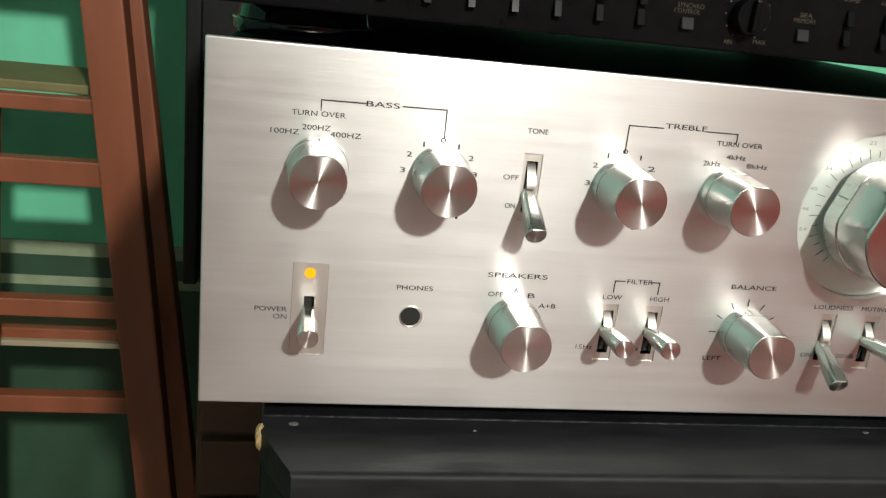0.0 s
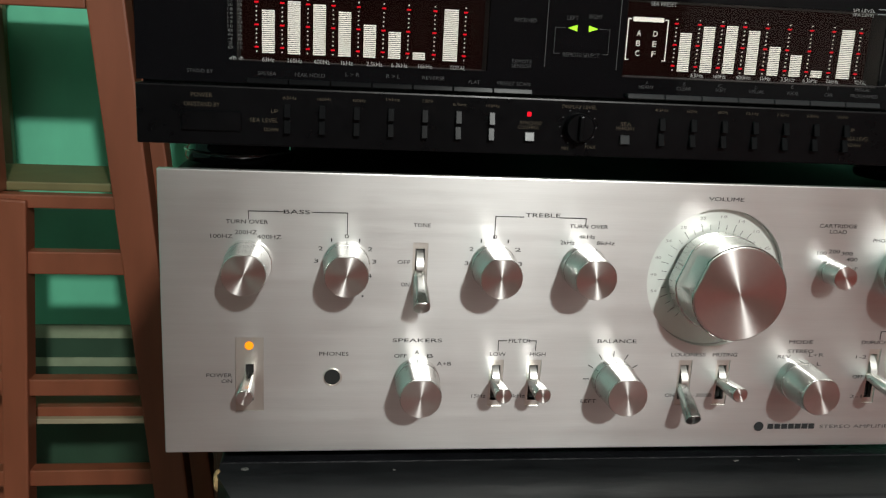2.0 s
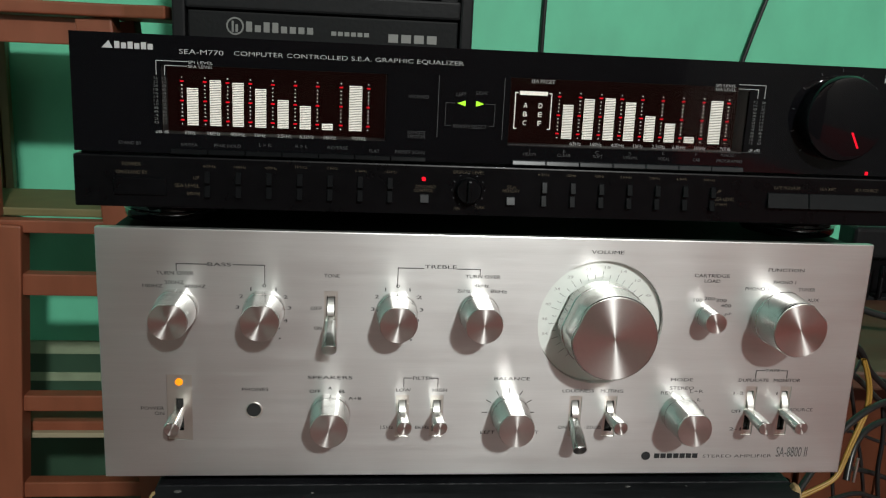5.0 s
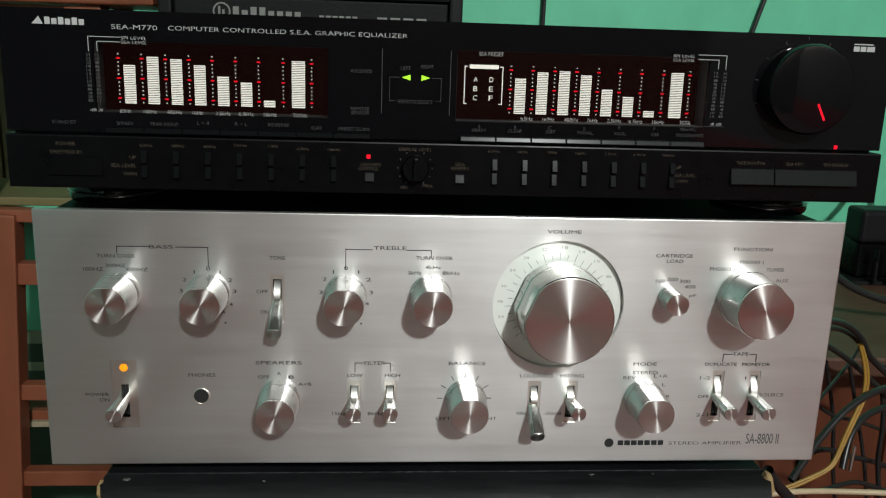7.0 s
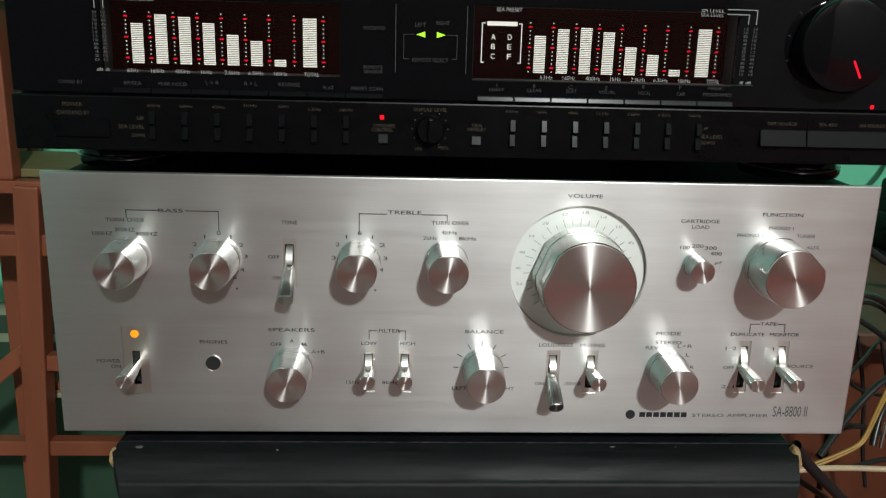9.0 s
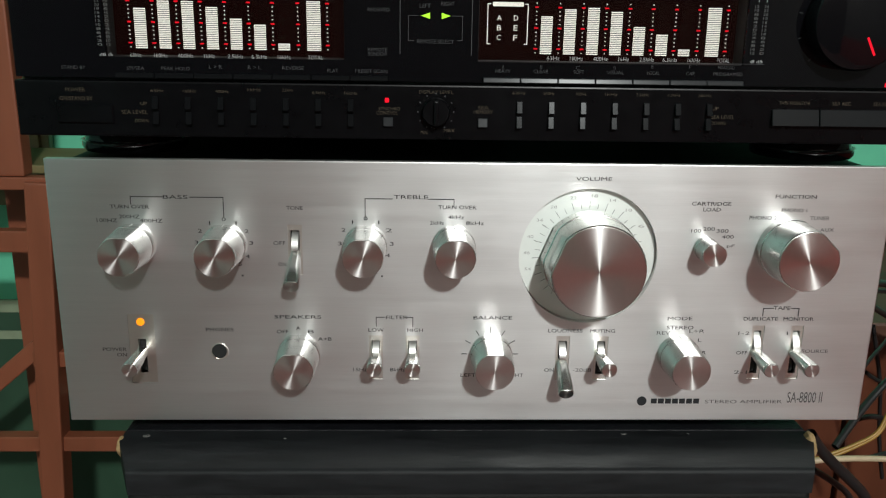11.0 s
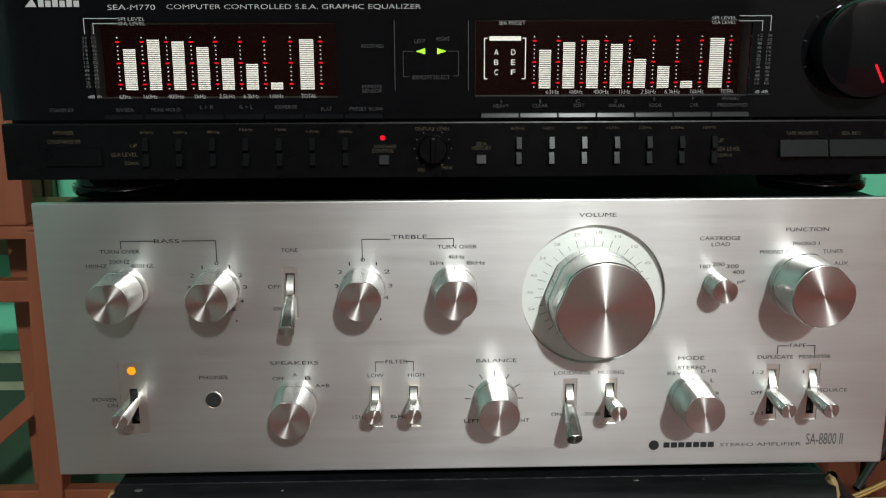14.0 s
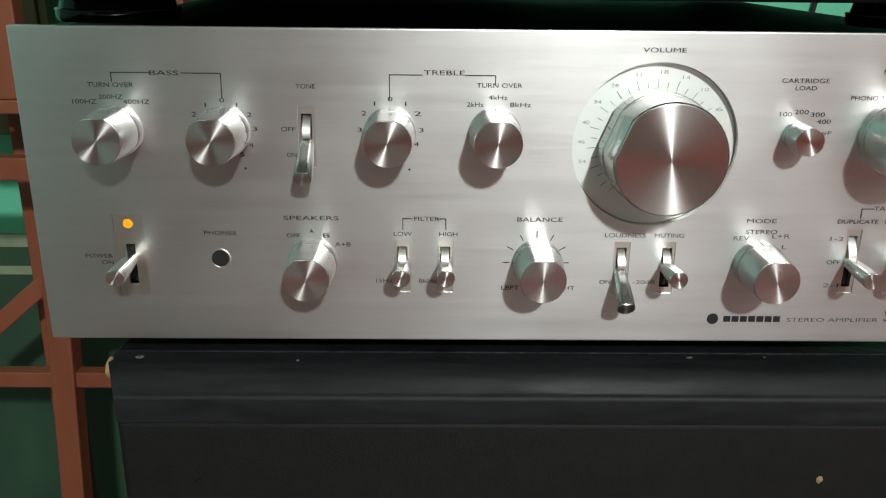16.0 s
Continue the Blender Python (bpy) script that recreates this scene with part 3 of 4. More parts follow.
def level(root, x, share, wide=0.0056):
    n = max(1, round(28 * share))
    step = (DZ1 - DZ0) / 28
    part("level_bar", bars([(x, x + wide, DZ0 + i * step, DZ0 + (i + 0.64) * step) for i in range(n)], DY), glow_white, root, "lit white level bar")


def scale_dots(root, x):
    red = (1, 6, 11)
    zs = [DZ0 + 0.0002 + (DZ1 - DZ0) * i / 12.4 for i in range(13)]
    part("scale_dots", bars([(x - 0.00027, x + 0.00027, z + 0.0001, z + 0.00058) for i, z in enumerate(zs) if i not in red], DY), glow_white, root, "column of small lit dots")
    part("red_marks", bars([(x - 0.0009, x + 0.0009, z, z + 0.0007) for i, z in enumerate(zs) if i in red], DY), glow_red, root, "lit red marks")


for i, share in enumerate((0.80, 0.95, 0.92, 0.82, 0.62, 0.50, 0.14)):
    level(left, 0.0457 + i * 0.01128, share)
for i in range(7):
    scale_dots(left, 0.0433 + i * 0.01128)
scale_dots(left, 0.1230), scale_dots(left, 0.1370)
level(left, 0.1272, 0.97, 0.0066)
for i, share in enumerate((0.76, 0.88, 0.94, 0.84, 0.58, 0.42, 0.16)):
    level(right, 0.2395 + i * 0.01128, share)
for i in range(7):
    scale_dots(right, 0.2372 + i * 0.01128)
scale_dots(right, 0.3163), scale_dots(right, 0.3302)
level(right, 0.3204, 0.97, 0.0066)
# preset frame and its letters
part("preset_frame", bars([(0.2160, 0.2308, 0.8325, 0.8345), (0.2135, 0.2139, 0.8148, 0.8338), (0.2139, 0.2152, 0.8334, 0.8338), (0.2139, 0.2152, 0.8148, 0.8152),
                           (0.2328, 0.2332, 0.8148, 0.8338), (0.2315, 0.2328, 0.8334, 0.8338), (0.2315, 0.2328, 0.8148, 0.8152)], DY), glow_white, right, "lit white preset frame")
for text, x, z in (("A", 0.2193, 0.8272), ("B", 0.2193, 0.8226), ("C", 0.2193, 0.8180), ("D", 0.2273, 0.8272), ("E", 0.2273, 0.8226), ("F", 0.2273, 0.8180)):
    flat_text(text, glow_white, x - 0.0010, x + 0.0010, z, 0.0025, DY - 0.0001, right, "lit_letter")
# level scales
for mirror, lines in ((0, [(0.0338, 0.0487, 0.8421, 0.8424), (0.0338, 0.0341, 0.8355, 0.8421), (0.0378, 0.0487, 0.8399, 0.8402), (0.0378, 0.0381, 0.8355, 0.8399)]),
                      (1, [(0.3285, 0.3432, 0.8427, 0.8430), (0.3429, 0.3432, 0.8362, 0.8427), (0.3285, 0.3394, 0.8405, 0.8408), (0.3391, 0.3394, 0.8362, 0.8405)])):
    part("scale_bracket", bars(lines, FY - 0.0001), print_white, eq)
for i in range(13):
    z = 0.8338 - 0.00178 * i
    eq_print(str(24 - 2 * i), 0.0325, 0.0346, z, scale_print, 0.0011)
    eq_print(str(abs(12 - 2 * i)), 0.0366, 0.0386, z, scale_print, 0.0011)
    eq_print(str(abs(12 - 2 * i)), 0.3376, 0.3396, z + 0.0004, scale_print, 0.0011)
    eq_print(str(24 - 2 * i), 0.3420, 0.3441, z + 0.0004, scale_print, 0.0011)
# remote field
part("divider", bars([(0.1718, 0.1721, 0.810, 0.841)], FY - 0.0001), print_grey, eq)
part("divider", bars([(0.2052, 0.2055, 0.810, 0.841)], FY - 0.0001), print_grey, eq)
part("remote_frame", bars([(0.1757, 0.1759, 0.8162, 0.8277), (0.1759, 0.1805, 0.8275, 0.8277), (0.1759, 0.1785, 0.8162, 0.8164), (0.2008, 0.2010, 0.8165, 0.8277), (0.1960, 0.2008, 0.8275, 0.8277), (0.1985, 0.2008, 0.8165, 0.8167)], FY - 0.0001), print_grey, eq)


def arrow(x, side):
    bm = bmesh.new()
    a = [bm.verts.new((x + side * dx, FY - 0.0003, 0.8276 + dz)) for dx, dz in ((0.0022, 0), (-0.0020, 0.0014), (-0.0020, -0.0014))]
    bm.faces.new(a)
    got = bmesh.ops.extrude_face_region(bm, geom=bm.faces[:])
    bmesh.ops.translate(bm, verts=[g for g in got["geom"] if isinstance(g, bmesh.types.BMVert)], vec=(0, 0.0003, 0))
    bmesh.ops.recalc_face_normals(bm, faces=bm.faces)
    part("arrow_lamp", bm, glow_green, eq, "lit green arrow lamp")


arrow(0.1838, -1), arrow(0.1932, 1)
# function bars
for i in range(7):
    step = (0.1668 - 0.0405) / 7
    part("function_button", sloped(0.0405 + i * step, 0.0405 + (i + 1) * step - 0.0003, FY, 0.7977, 0.8000, 0.0042), button_black, eq, "narrow dark button")
    # right-hand set coloured lighter than the left to hold a reflection
    step = (0.3350 - 0.2110) / 7
    part("function_button", sloped(0.2110 + i * step, 0.2110 + (i + 1) * step - 0.0003, FY, 0.7977, 0.8000, 0.0042), button_grey_and_lit, eq, "narrow dark button, coloured lighter for reflected light")
part("edge_line", bars([(0.209, 0.345, 0.8077, 0.8079)], FY - 0.0001), print_grey, eq)
# rocker keys
for x0, n in ((0.0565, 7), (0.2272, 7)):
    for i in range(n):
        x = x0 + i * 0.01515
        for z0, z1 in ((0.7835, 0.7893), (0.7765, 0.7823)):
            part("rocker_key", sloped(x, x + 0.0029, FY_LOW, z0, z1, 0.0026), button_black, eq, "small dark key")
for x in (0.1642, 0.2090):
    part("square_button", sloped(x, x + 0.0046, FY_LOW, 0.7768, 0.7810, 0.0022), button_grey_and_lit, eq, "small grey square button")
part("signal_lamp", block(0.1649, 0.1669, FY_LOW - 0.0006, FY_LOW, 0.7879, 0.7900, 0.0003, 1), glow_red, eq, "lit red lamp")
part("signal_lamp", block(0.4046, 0.4066, FY - 0.0006, FY, 0.7978, 0.7998, 0.0003, 1), glow_red, eq, "lit red lamp")
small = part("display_level_knob", lathe([(0.0066, FY_LOW), (0.0066, FY_LOW - 0.004), (0.0060, FY_LOW - 0.005)], 40), satin_black, eq, "small black knob", (0.1890, 0, 0.7838), True)
part("grip", block(-0.0011, 0.0011, FY_LOW - 0.0075, FY_LOW - 0.005, -0.0055, 0.0055, 0.0006), satin_black, small, "", (0.1890, 0, 0.7838))
for i in range(11):
    a = radians(-150 + 30 * i)
    part("knob_dot", bars([(-0.0003, 0.0003, -0.0003, 0.0003)], FY_LOW - 0.0001), print_grey, eq, "", (0.1890 + 0.0085 * math.sin(a), 0, 0.7838 + 0.0085 * math.cos(a)))
part("wide_button", sloped(0.3500, 0.3728, FY_LOW, 0.7792, 0.7872, 0.0028, 0.25), button_mid, eq, "wide dark button")
part("wide_button", sloped(0.3732, 0.4170, FY_LOW, 0.7792, 0.7872, 0.0028, 0.25), button_mid, eq, "wide dark button")
part("power_button", block(0.0125, 0.0385, FY_LOW - 0.0012, FY_LOW, 0.7765, 0.7855, 0.0006, 1), satin_black, eq, "wide black power button")
# large rotary knob
big = part("volume_knob", lathe([(0.0222, FY), (0.0222, FY - 0.009), (0.0212, FY - 0.0105), (0.0190, FY - 0.0110)], 96), gloss_black, eq, "large glossy black knob", (0.3842, 0, 0.8278), True)
line = block(-0.0005, 0.0005, FY - 0.0113, FY - 0.0108, -0.0165, -0.0075)
line.transform(Matrix.Rotation(radians(-27), 4, "Y"))
part("pointer", line, glow_red, big, "lit red pointer line", (0.3842, 0, 0.8278))
for i in range(11):
    a = radians(-135 + 27 * i)
    one = block(-0.00015, 0.00015, FY - 0.0002, FY, 0.0240, 0.0256)
    one.transform(Matrix.Rotation(a, 4, "Y"))
    part("knob_mark", one, print_grey, eq, "", (0.3842, 0, 0.8278))
# maker's marks as plain shapes
for i in range(6):
    part("maker_letter", bars([(0.0148 + 0.0031 * i, 0.0148 + 0.0031 * i + 0.0024, 0.8472, 0.8505 - 0.0006 * (i % 2))], FY - 0.0001), print_white, eq, "silver block")
tri = bmesh.new()
tri.faces.new([tri.verts.new((x, FY - 0.0002, z)) for x, z in ((0.0088, 0.8472), (0.0140, 0.8472), (0.0122, 0.8508))])
part("maker_mark", tri, print_white, eq, "silver wedge mark")
part("series_mark", bars([(0.4080, 0.4110, 0.8470, 0.8495), (0.4115, 0.4145, 0.8470, 0.8495), (0.4150, 0.4190, 0.8470, 0.8495), (0.4080, 0.4180, 0.8502, 0.8508)], FY - 0.0001), print_white, eq, "silver block mark")

# ---- loudspeaker that carries the amplifier ----
stand = base("loudspeaker_cabinet", (0.21, 0.17, FLOOR), "black vinyl loudspeaker cabinet with worn corners under the amplifier", "loudspeaker")


def prism(outline, z0, z1, bevel=0.0):
    bm = bmesh.new()
    lo = [bm.verts.new((x, y, z0)) for x, y in outline]
    hi = [bm.verts.new((x, y, z1)) for x, y in outline]
    n = len(outline)
    for i in range(n):
        bm.faces.new((lo[i], lo[(i + 1) % n], hi[(i + 1) % n], hi[i]))
    bm.faces.new(lo[::-1]), bm.faces.new(hi)
    bmesh.ops.recalc_face_normals(bm, faces=bm.faces)
    if bevel:
        bmesh.ops.bevel(bm, geom=bm.edges[:], offset=bevel, segments=3, affect="EDGES", profile=0.5)
    return bm


part("body", prism([(0.024, 0.010), (0.397, 0.010), (0.397, 0.34), (0.024, 0.34)], FLOOR, 0.609, 0.0012), vinyl, stand, "black vinyl body")
part("grille", prism([(0.0243, 0.0098), (0.0362, -0.0285), (0.3848, -0.0285), (0.3967, 0.0098)], FLOOR + 0.01, 0.5935, 0.003), cloth, stand, "dark cloth grille with chamfered sides", smooth=True)
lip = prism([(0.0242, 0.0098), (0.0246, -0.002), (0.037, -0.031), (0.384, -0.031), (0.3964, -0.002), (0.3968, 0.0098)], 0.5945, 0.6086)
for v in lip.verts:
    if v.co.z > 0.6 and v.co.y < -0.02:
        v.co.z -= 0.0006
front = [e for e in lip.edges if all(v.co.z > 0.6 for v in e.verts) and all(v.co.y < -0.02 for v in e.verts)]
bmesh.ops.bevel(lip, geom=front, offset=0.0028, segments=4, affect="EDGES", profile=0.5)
# the lip's grey stands for the light that catches this edge
part("front_lip", lip, lit_lip_vinyl, stand, "rounded front lip, vinyl greyed for the light on it", smooth=True)
for cx, cz, grow in ((0.0243, 0.6042, 1.0), (0.3962, 0.6035, 1.5)):
    chip = bmesh.new()
    bmesh.ops.create_icosphere(chip, subdivisions=2, radius=1, matrix=Matrix.Translation((cx, 0.002, cz)) @ Matrix.Diagonal((0.0022 * grow, 0.0050 * grow, 0.0056 * grow, 1)))
    for v in chip.verts:
        v.co += 0.0010 * noise.noise_vector(v.co * 500)
    part("worn_corner", chip, raw_wood, stand, "bare chipped wood corner")
for cx, cy, s in ((0.2945, 0.006, 0.0011), (0.111, 0.001, 0.0006), (0.037, 0.004, 0.0014), (0.33, 0.006, 0.0004)):
    chip = bmesh.new()
    bmesh.ops.create_icosphere(chip, subdivisions=2, radius=1, matrix=Matrix.Translation((cx, cy, 0.6087)) @ Matrix.Diagonal((s * 1.6, s, 0.0003, 1)))
    for v in chip.verts:
        v.co += 0.0004 * noise.noise_vector(v.co * 900)
    part("scuff", chip, pale_chip, stand)
for cx, cz, mat in ((0.348, 0.565, raw_wood), (0.069, 0.564, speaker_grey)):
    chip = bmesh.new()
    bmesh.ops.create_icosphere(chip, subdivisions=2, radius=1, matrix=Matrix.Translation((cx, -0.0286, cz)) @ Matrix.Diagonal((0.0016, 0.0004, 0.0018, 1)))
    for v in chip.verts:
        v.co += 0.0006 * noise.noise_vector(v.co * 700)
    part("scuff", chip, mat, stand)

# ---- loudspeaker behind the equalizer ----
rear = base("rear_loudspeaker", (0.09, 0.8, 0.42), "black plastic loudspeaker with a recessed name panel behind the equalizer", "loudspeaker")
RY = 0.65
part("body", block(-0.092, 0.272, RY + 0.012, WALL - 0.03, 0.42, 1.25, 0.006), speaker_black, rear, "black cabinet body")
frame_bm = bmesh.new()
for x0, x1, z0, z1 in ((-0.092, -0.076, 0.42, 1.25), (0.256, 0.272, 0.42, 1.25), (-0.076, 0.256, 0.893, 0.915), (-0.076, 0.256, 1.23, 1.25), (-0.076, 0.256, 0.80, 0.84)):
    block(x0, x1, RY - 0.006, RY + 0.012, z0, z1, 0.003, bm=frame_bm)
part("front_frame", frame_bm, speaker_black, rear, "moulded black front frame")
part("name_panel", block(-0.074, 0.254, RY, RY + 0.012, 0.842, 0.891, 0.002), speaker_grey, rear, "charcoal name panel")
part("grille", block(-0.06, 0.235, RY, RY + 0.012, 0.918, 1.228, 0.004), speaker_grey, rear, "charcoal front panel")
ring = lathe([(0.0105, RY - 0.0005), (0.0105, RY - 0.0012)], 40)
part("maker_mark", ring, silver_print, rear, "round silver mark", (-0.018, 0, 0.874))
part("maker_mark", lathe([(0.0085, RY - 0.0012), (0.0085, RY - 0.0014)], 40), speaker_grey, rear, "", (-0.018, 0, 0.874))
part("maker_mark", bars([(-0.022, -0.0195, 0.867, 0.880), (-0.0175, -0.0145, 0.867, 0.876)], RY - 0.0014), silver_print, rear)
for i in range(8):
    part("maker_letter", bars([(-0.005 + 0.0105 * i, -0.005 + 0.0105 * i + 0.0072, 0.868, 0.880 if i in (0, 2, 3) else 0.876)], RY - 0.0001), silver_print, rear, "silver block")
part("small_print", bars([(0.098 + 0.008 * i, 0.098 + 0.008 * i + 0.006, 0.868, 0.873) for i in range(6)], RY - 0.0001), silver_print, rear)
part("model_bars", bars([(0.168 + 0.016 * i, 0.168 + 0.016 * i + 0.012, 0.863, 0.873) for i in range(4)], RY - 0.0001), silver_print, rear)

# ---- low cabinet under the rear loudspeaker ----
chest = base("low_cabinet", (0.12, 0.84, FLOOR), "dark red-brown wooden cabinet with drawers under the rear loudspeaker", "cabinet")
part("body", block(-0.070, 0.36, 0.615, WALL - 0.02, FLOOR, 0.42, 0.004), dark_wood, chest)
for i in range(6):
    z = 0.35 - 0.085 * i
    drawer = part("drawer", block(-0.064, 0.354, 0.60, 0.615, z - 0.012, z + 0.062, 0.003), dark_wood, chest)
    part("knob", lathe([(0.008, 0.60), (0.006, 0.59), (0.011, 0.583), (0.009, 0.578)], 20), dark_wood, drawer, "", (0.13, 0, z + 0.025), True)

# ---- wooden stand by the wall ----
stool = base("wooden_stand", (-0.30, 0.85, FLOOR), "red-brown painted wooden stand with splayed legs and rails", "stand")
SY = 0.75
part("top", prism([(-0.62, SY - 0.02), (-0.170, SY - 0.02), (-0.112, SY - 0.045), (-0.112, SY + 0.20), (-0.62, SY + 0.20)], 0.879, 0.896, 0.003), red_wood, stool, "flat wooden top")
part("apron", block(-0.60, -0.235, SY, SY + 0.022, 0.842, 0.877, 0.002), red_wood, stool)
part("leg", beam((-0.211, SY + 0.01, 0.878), (-0.107, SY + 0.01, FLOOR), 0.047, 0.04, 0.003), red_wood, stool)
part("leg", beam((-0.2175, SY + 0.17, 0.878), (-0.092, SY + 0.17, FLOOR), 0.038, 0.04, 0.003), red_wood, stool)
part("leg", beam((-0.336, SY + 0.012, 0.60), (-0.384, SY + 0.012, FLOOR), 0.034, 0.035, 0.003), red_wood, stool)
part("leg", block(-0.455, -0.418, SY + 0.15, SY + 0.19, FLOOR, 0.60, 0.003), red_wood, stool)
part("upper_post", block(-0.405, -0.354, SY + 0.004, SY + 0.034, 0.6065, 0.8415, 0.003), red_wood, stool, "red-brown upright post")
part("brace", beam((-0.52, SY + 0.06, 0.222), (-0.384, SY + 0.06, 0.338), 0.026, 0.02, 0.002), red_wood, stool, "slanting wooden brace")
for x0, z0, z1, x1 in ((-0.60, 0.588, 0.606, -0.19), (-0.60, 0.499, 0.530, -0.185), (-0.372, 0.326, 0.350, -0.17), (-0.60, 0.190, 0.214, -0.155)):
    part("rail", block(x0, x1, SY + 0.002, SY + 0.024, z0, z1, 0.002), red_wood, stool)
part("shelf", block(-0.60, -0.20, SY + 0.03, SY + 0.19, 0.606, 0.618, 0.002), olive_wood, stool, "olive-tinted shelf board")
part("side_board", block(-0.62, -0.459, SY + 0.30, SY + 0.32, 0.50, 0.86, 0.002), olive_wood, stool, "olive painted upright board")
part("side_board", block(-0.458, -0.444, SY + 0.306, SY + 0.322, 0.50, 0.86, 0.002), olive_wood, stool, "olive painted upright board")
part("top_rail", block(-0.62, -0.44, SY + 0.19, SY + 0.325, 0.862, 0.878, 0.002), olive_wood, stool)

part("bottom_board", block(-0.36, -0.17, SY + 0.06, SY + 0.16, 0.262, 0.284, 0.002), red_wood, stool, "red-brown lower board")
part("board_edge", block(-0.36, -0.17, SY + 0.050, SY + 0.060, 0.262, 0.270, 0.001), pale_board, stool, "cream board edge")

# ---- table with cables beside the amplifier ----
table = base("side_table", (0.9, 0.75, FLOOR), "dark brown wooden table against the wall", "table")
part("tabletop", block(0.44, 1.6, 0.48, WALL - 0.005, 0.475, 0.50, 0.004), dark_wood, table)
for x in (0.48, 1.56):
    for y in (0.52, WALL - 0.06):
        part("leg", block(x - 0.025, x + 0.025, y - 0.025, y + 0.025, FLOOR, 0.475, 0.003), dark_wood, table)
for i in range(9):
    x0 = 0.506 + i * 0.1142
    part("front_panel", block(x0, x0 + 0.1095, 0.56 + 0.004 * (i % 2), 0.58, FLOOR + 0.1, 0.475, 0.004), carved_red, table, "orange-brown varnished board")
# black sheet put in for the shade between the front boards
part("gap_shade_sheet", block(0.505, 1.535, 0.581, 0.59, FLOOR + 0.1, 0.475), hollow, table)

adapter = base("power_adapter", (1.0, 0.85, 0.50), "black plastic power adapter block standing on the table", "adapter")
part("body", block(0.922, 1.15, 0.815, 0.87, 0.506, 0.566, 0.008, 3), satin_black, adapter)
part("cap", block(0.914, 1.16, 0.80, 0.85, 0.566, 0.618, 0.008, 3), speaker_black, adapter)
part("edge_trim", block(0.90, 1.155, 0.795, 0.88, 0.50, 0.506, 0.001), speaker_grey, adapter, "pale base edge")
for x in (0.940, 0.962):
    clip = lathe([(0.0035, 0.0), (0.0045, -0.004), (0.0045, -0.05), (0.0035, -0.054)], 20)
    clip.transform(Matrix.Translation((x, 0.790, 0.505)) @ Matrix.Rotation(radians(-90), 4, "X"))
    part("clip", clip, gloss_black, adapter, "glossy black clip", smooth=True)

tube([(0.470, WALL - 0.008, 1.3), (0.463, WALL - 0.008, 1.1), (0.452, WALL - 0.008, 0.95), (0.456, WALL - 0.008, 0.8), (0.46, WALL - 0.008, 0.6)], 0.004, "wall_cable", cable_black, "thin black cable hanging down the green wall")
tube([(0.94, WALL - 0.008, 1.3), (0.90, WALL - 0.008, 1.1), (0.85, WALL - 0.008, 0.95), (0.81, WALL - 0.008, 0.8), (0.78, WALL - 0.008, 0.6)], 0.004, "wall_cable", cable_black, "thin black cable hanging down the green wall")
tube([(0.571, 0.300, 0.595), (0.603, 0.330, 0.595), (0.635, 0.360, 0.586), (0.666, 0.380, 0.571), (0.686, 0.390, 0.554), (0.698, 0.400, 0.534), (0.718, 0.410, 0.519), (0.776, 0.430, 0.474)], 0.0036, "audio_cable", cable_black, "black rubber cable in a tangle beside the amplifier", group="cable tangle")
tube([(0.583, 0.320, 0.580), (0.618, 0.350, 0.582), (0.654, 0.380, 0.570), (0.683, 0.400, 0.553), (0.702, 0.410, 0.534), (0.722, 0.420, 0.513), (0.778, 0.440, 0.497)], 0.0024, "audio_cable", cable_black, "black rubber cable in a tangle beside the amplifier", group="cable tangle")
tube([(0.560, 0.280, 0.599), (0.601, 0.310, 0.577), (0.635, 0.330, 0.556), (0.661, 0.340, 0.537), (0.683, 0.350, 0.517), (0.744, 0.370, 0.474)], 0.0030, "audio_cable", cable_black, "black rubber cable in a tangle beside the amplifier", group="cable tangle")
tube([(0.583, 0.300, 0.504), (0.608, 0.320, 0.521), (0.630, 0.340, 0.526), (0.650, 0.360, 0.532), (0.672, 0.380, 0.536), (0.692, 0.400, 0.552)], 0.0017, "audio_cable", cable_black, "black rubber cable in a tangle beside the amplifier", group="cable tangle")
tube([(0.555, 0.260, 0.463), (0.584, 0.280, 0.487), (0.601, 0.290, 0.500), (0.624, 0.300, 0.518), (0.651, 0.310, 0.528), (0.672, 0.320, 0.531), (0.728, 0.340, 0.528)], 0.0034, "audio_cable", cable_black, "black rubber cable in a tangle beside the amplifier", group="cable tangle")
tube([(0.628, 0.300, 0.453), (0.635, 0.310, 0.477), (0.647, 0.320, 0.491), (0.667, 0.330, 0.499), (0.689, 0.340, 0.501), (0.746, 0.360, 0.497)], 0.0034, "audio_cable", cable_black, "black rubber cable in a tangle beside the amplifier", group="cable tangle")
tube([(0.654, 0.400, 0.526), (0.671, 0.410, 0.483), (0.689, 0.420, 0.437), (0.695, 0.430, 0.390), (0.716, 0.440, 0.326)], 0.0022, "audio_cable", cable_black, "black rubber cable in a tangle beside the amplifier", group="cable tangle")
tube([(0.692, 0.420, 0.518), (0.711, 0.430, 0.474), (0.725, 0.440, 0.435), (0.740, 0.440, 0.399), (0.761, 0.450, 0.320)], 0.0022, "audio_cable", cable_black, "black rubber cable in a tangle beside the amplifier", group="cable tangle")
tube([(0.695, 0.360, 0.511), (0.704, 0.360, 0.479), (0.702, 0.360, 0.447), (0.710, 0.370, 0.415), (0.733, 0.380, 0.348)], 0.0026, "audio_cable", cable_black, "black rubber cable in a tangle beside the amplifier", group="cable tangle")
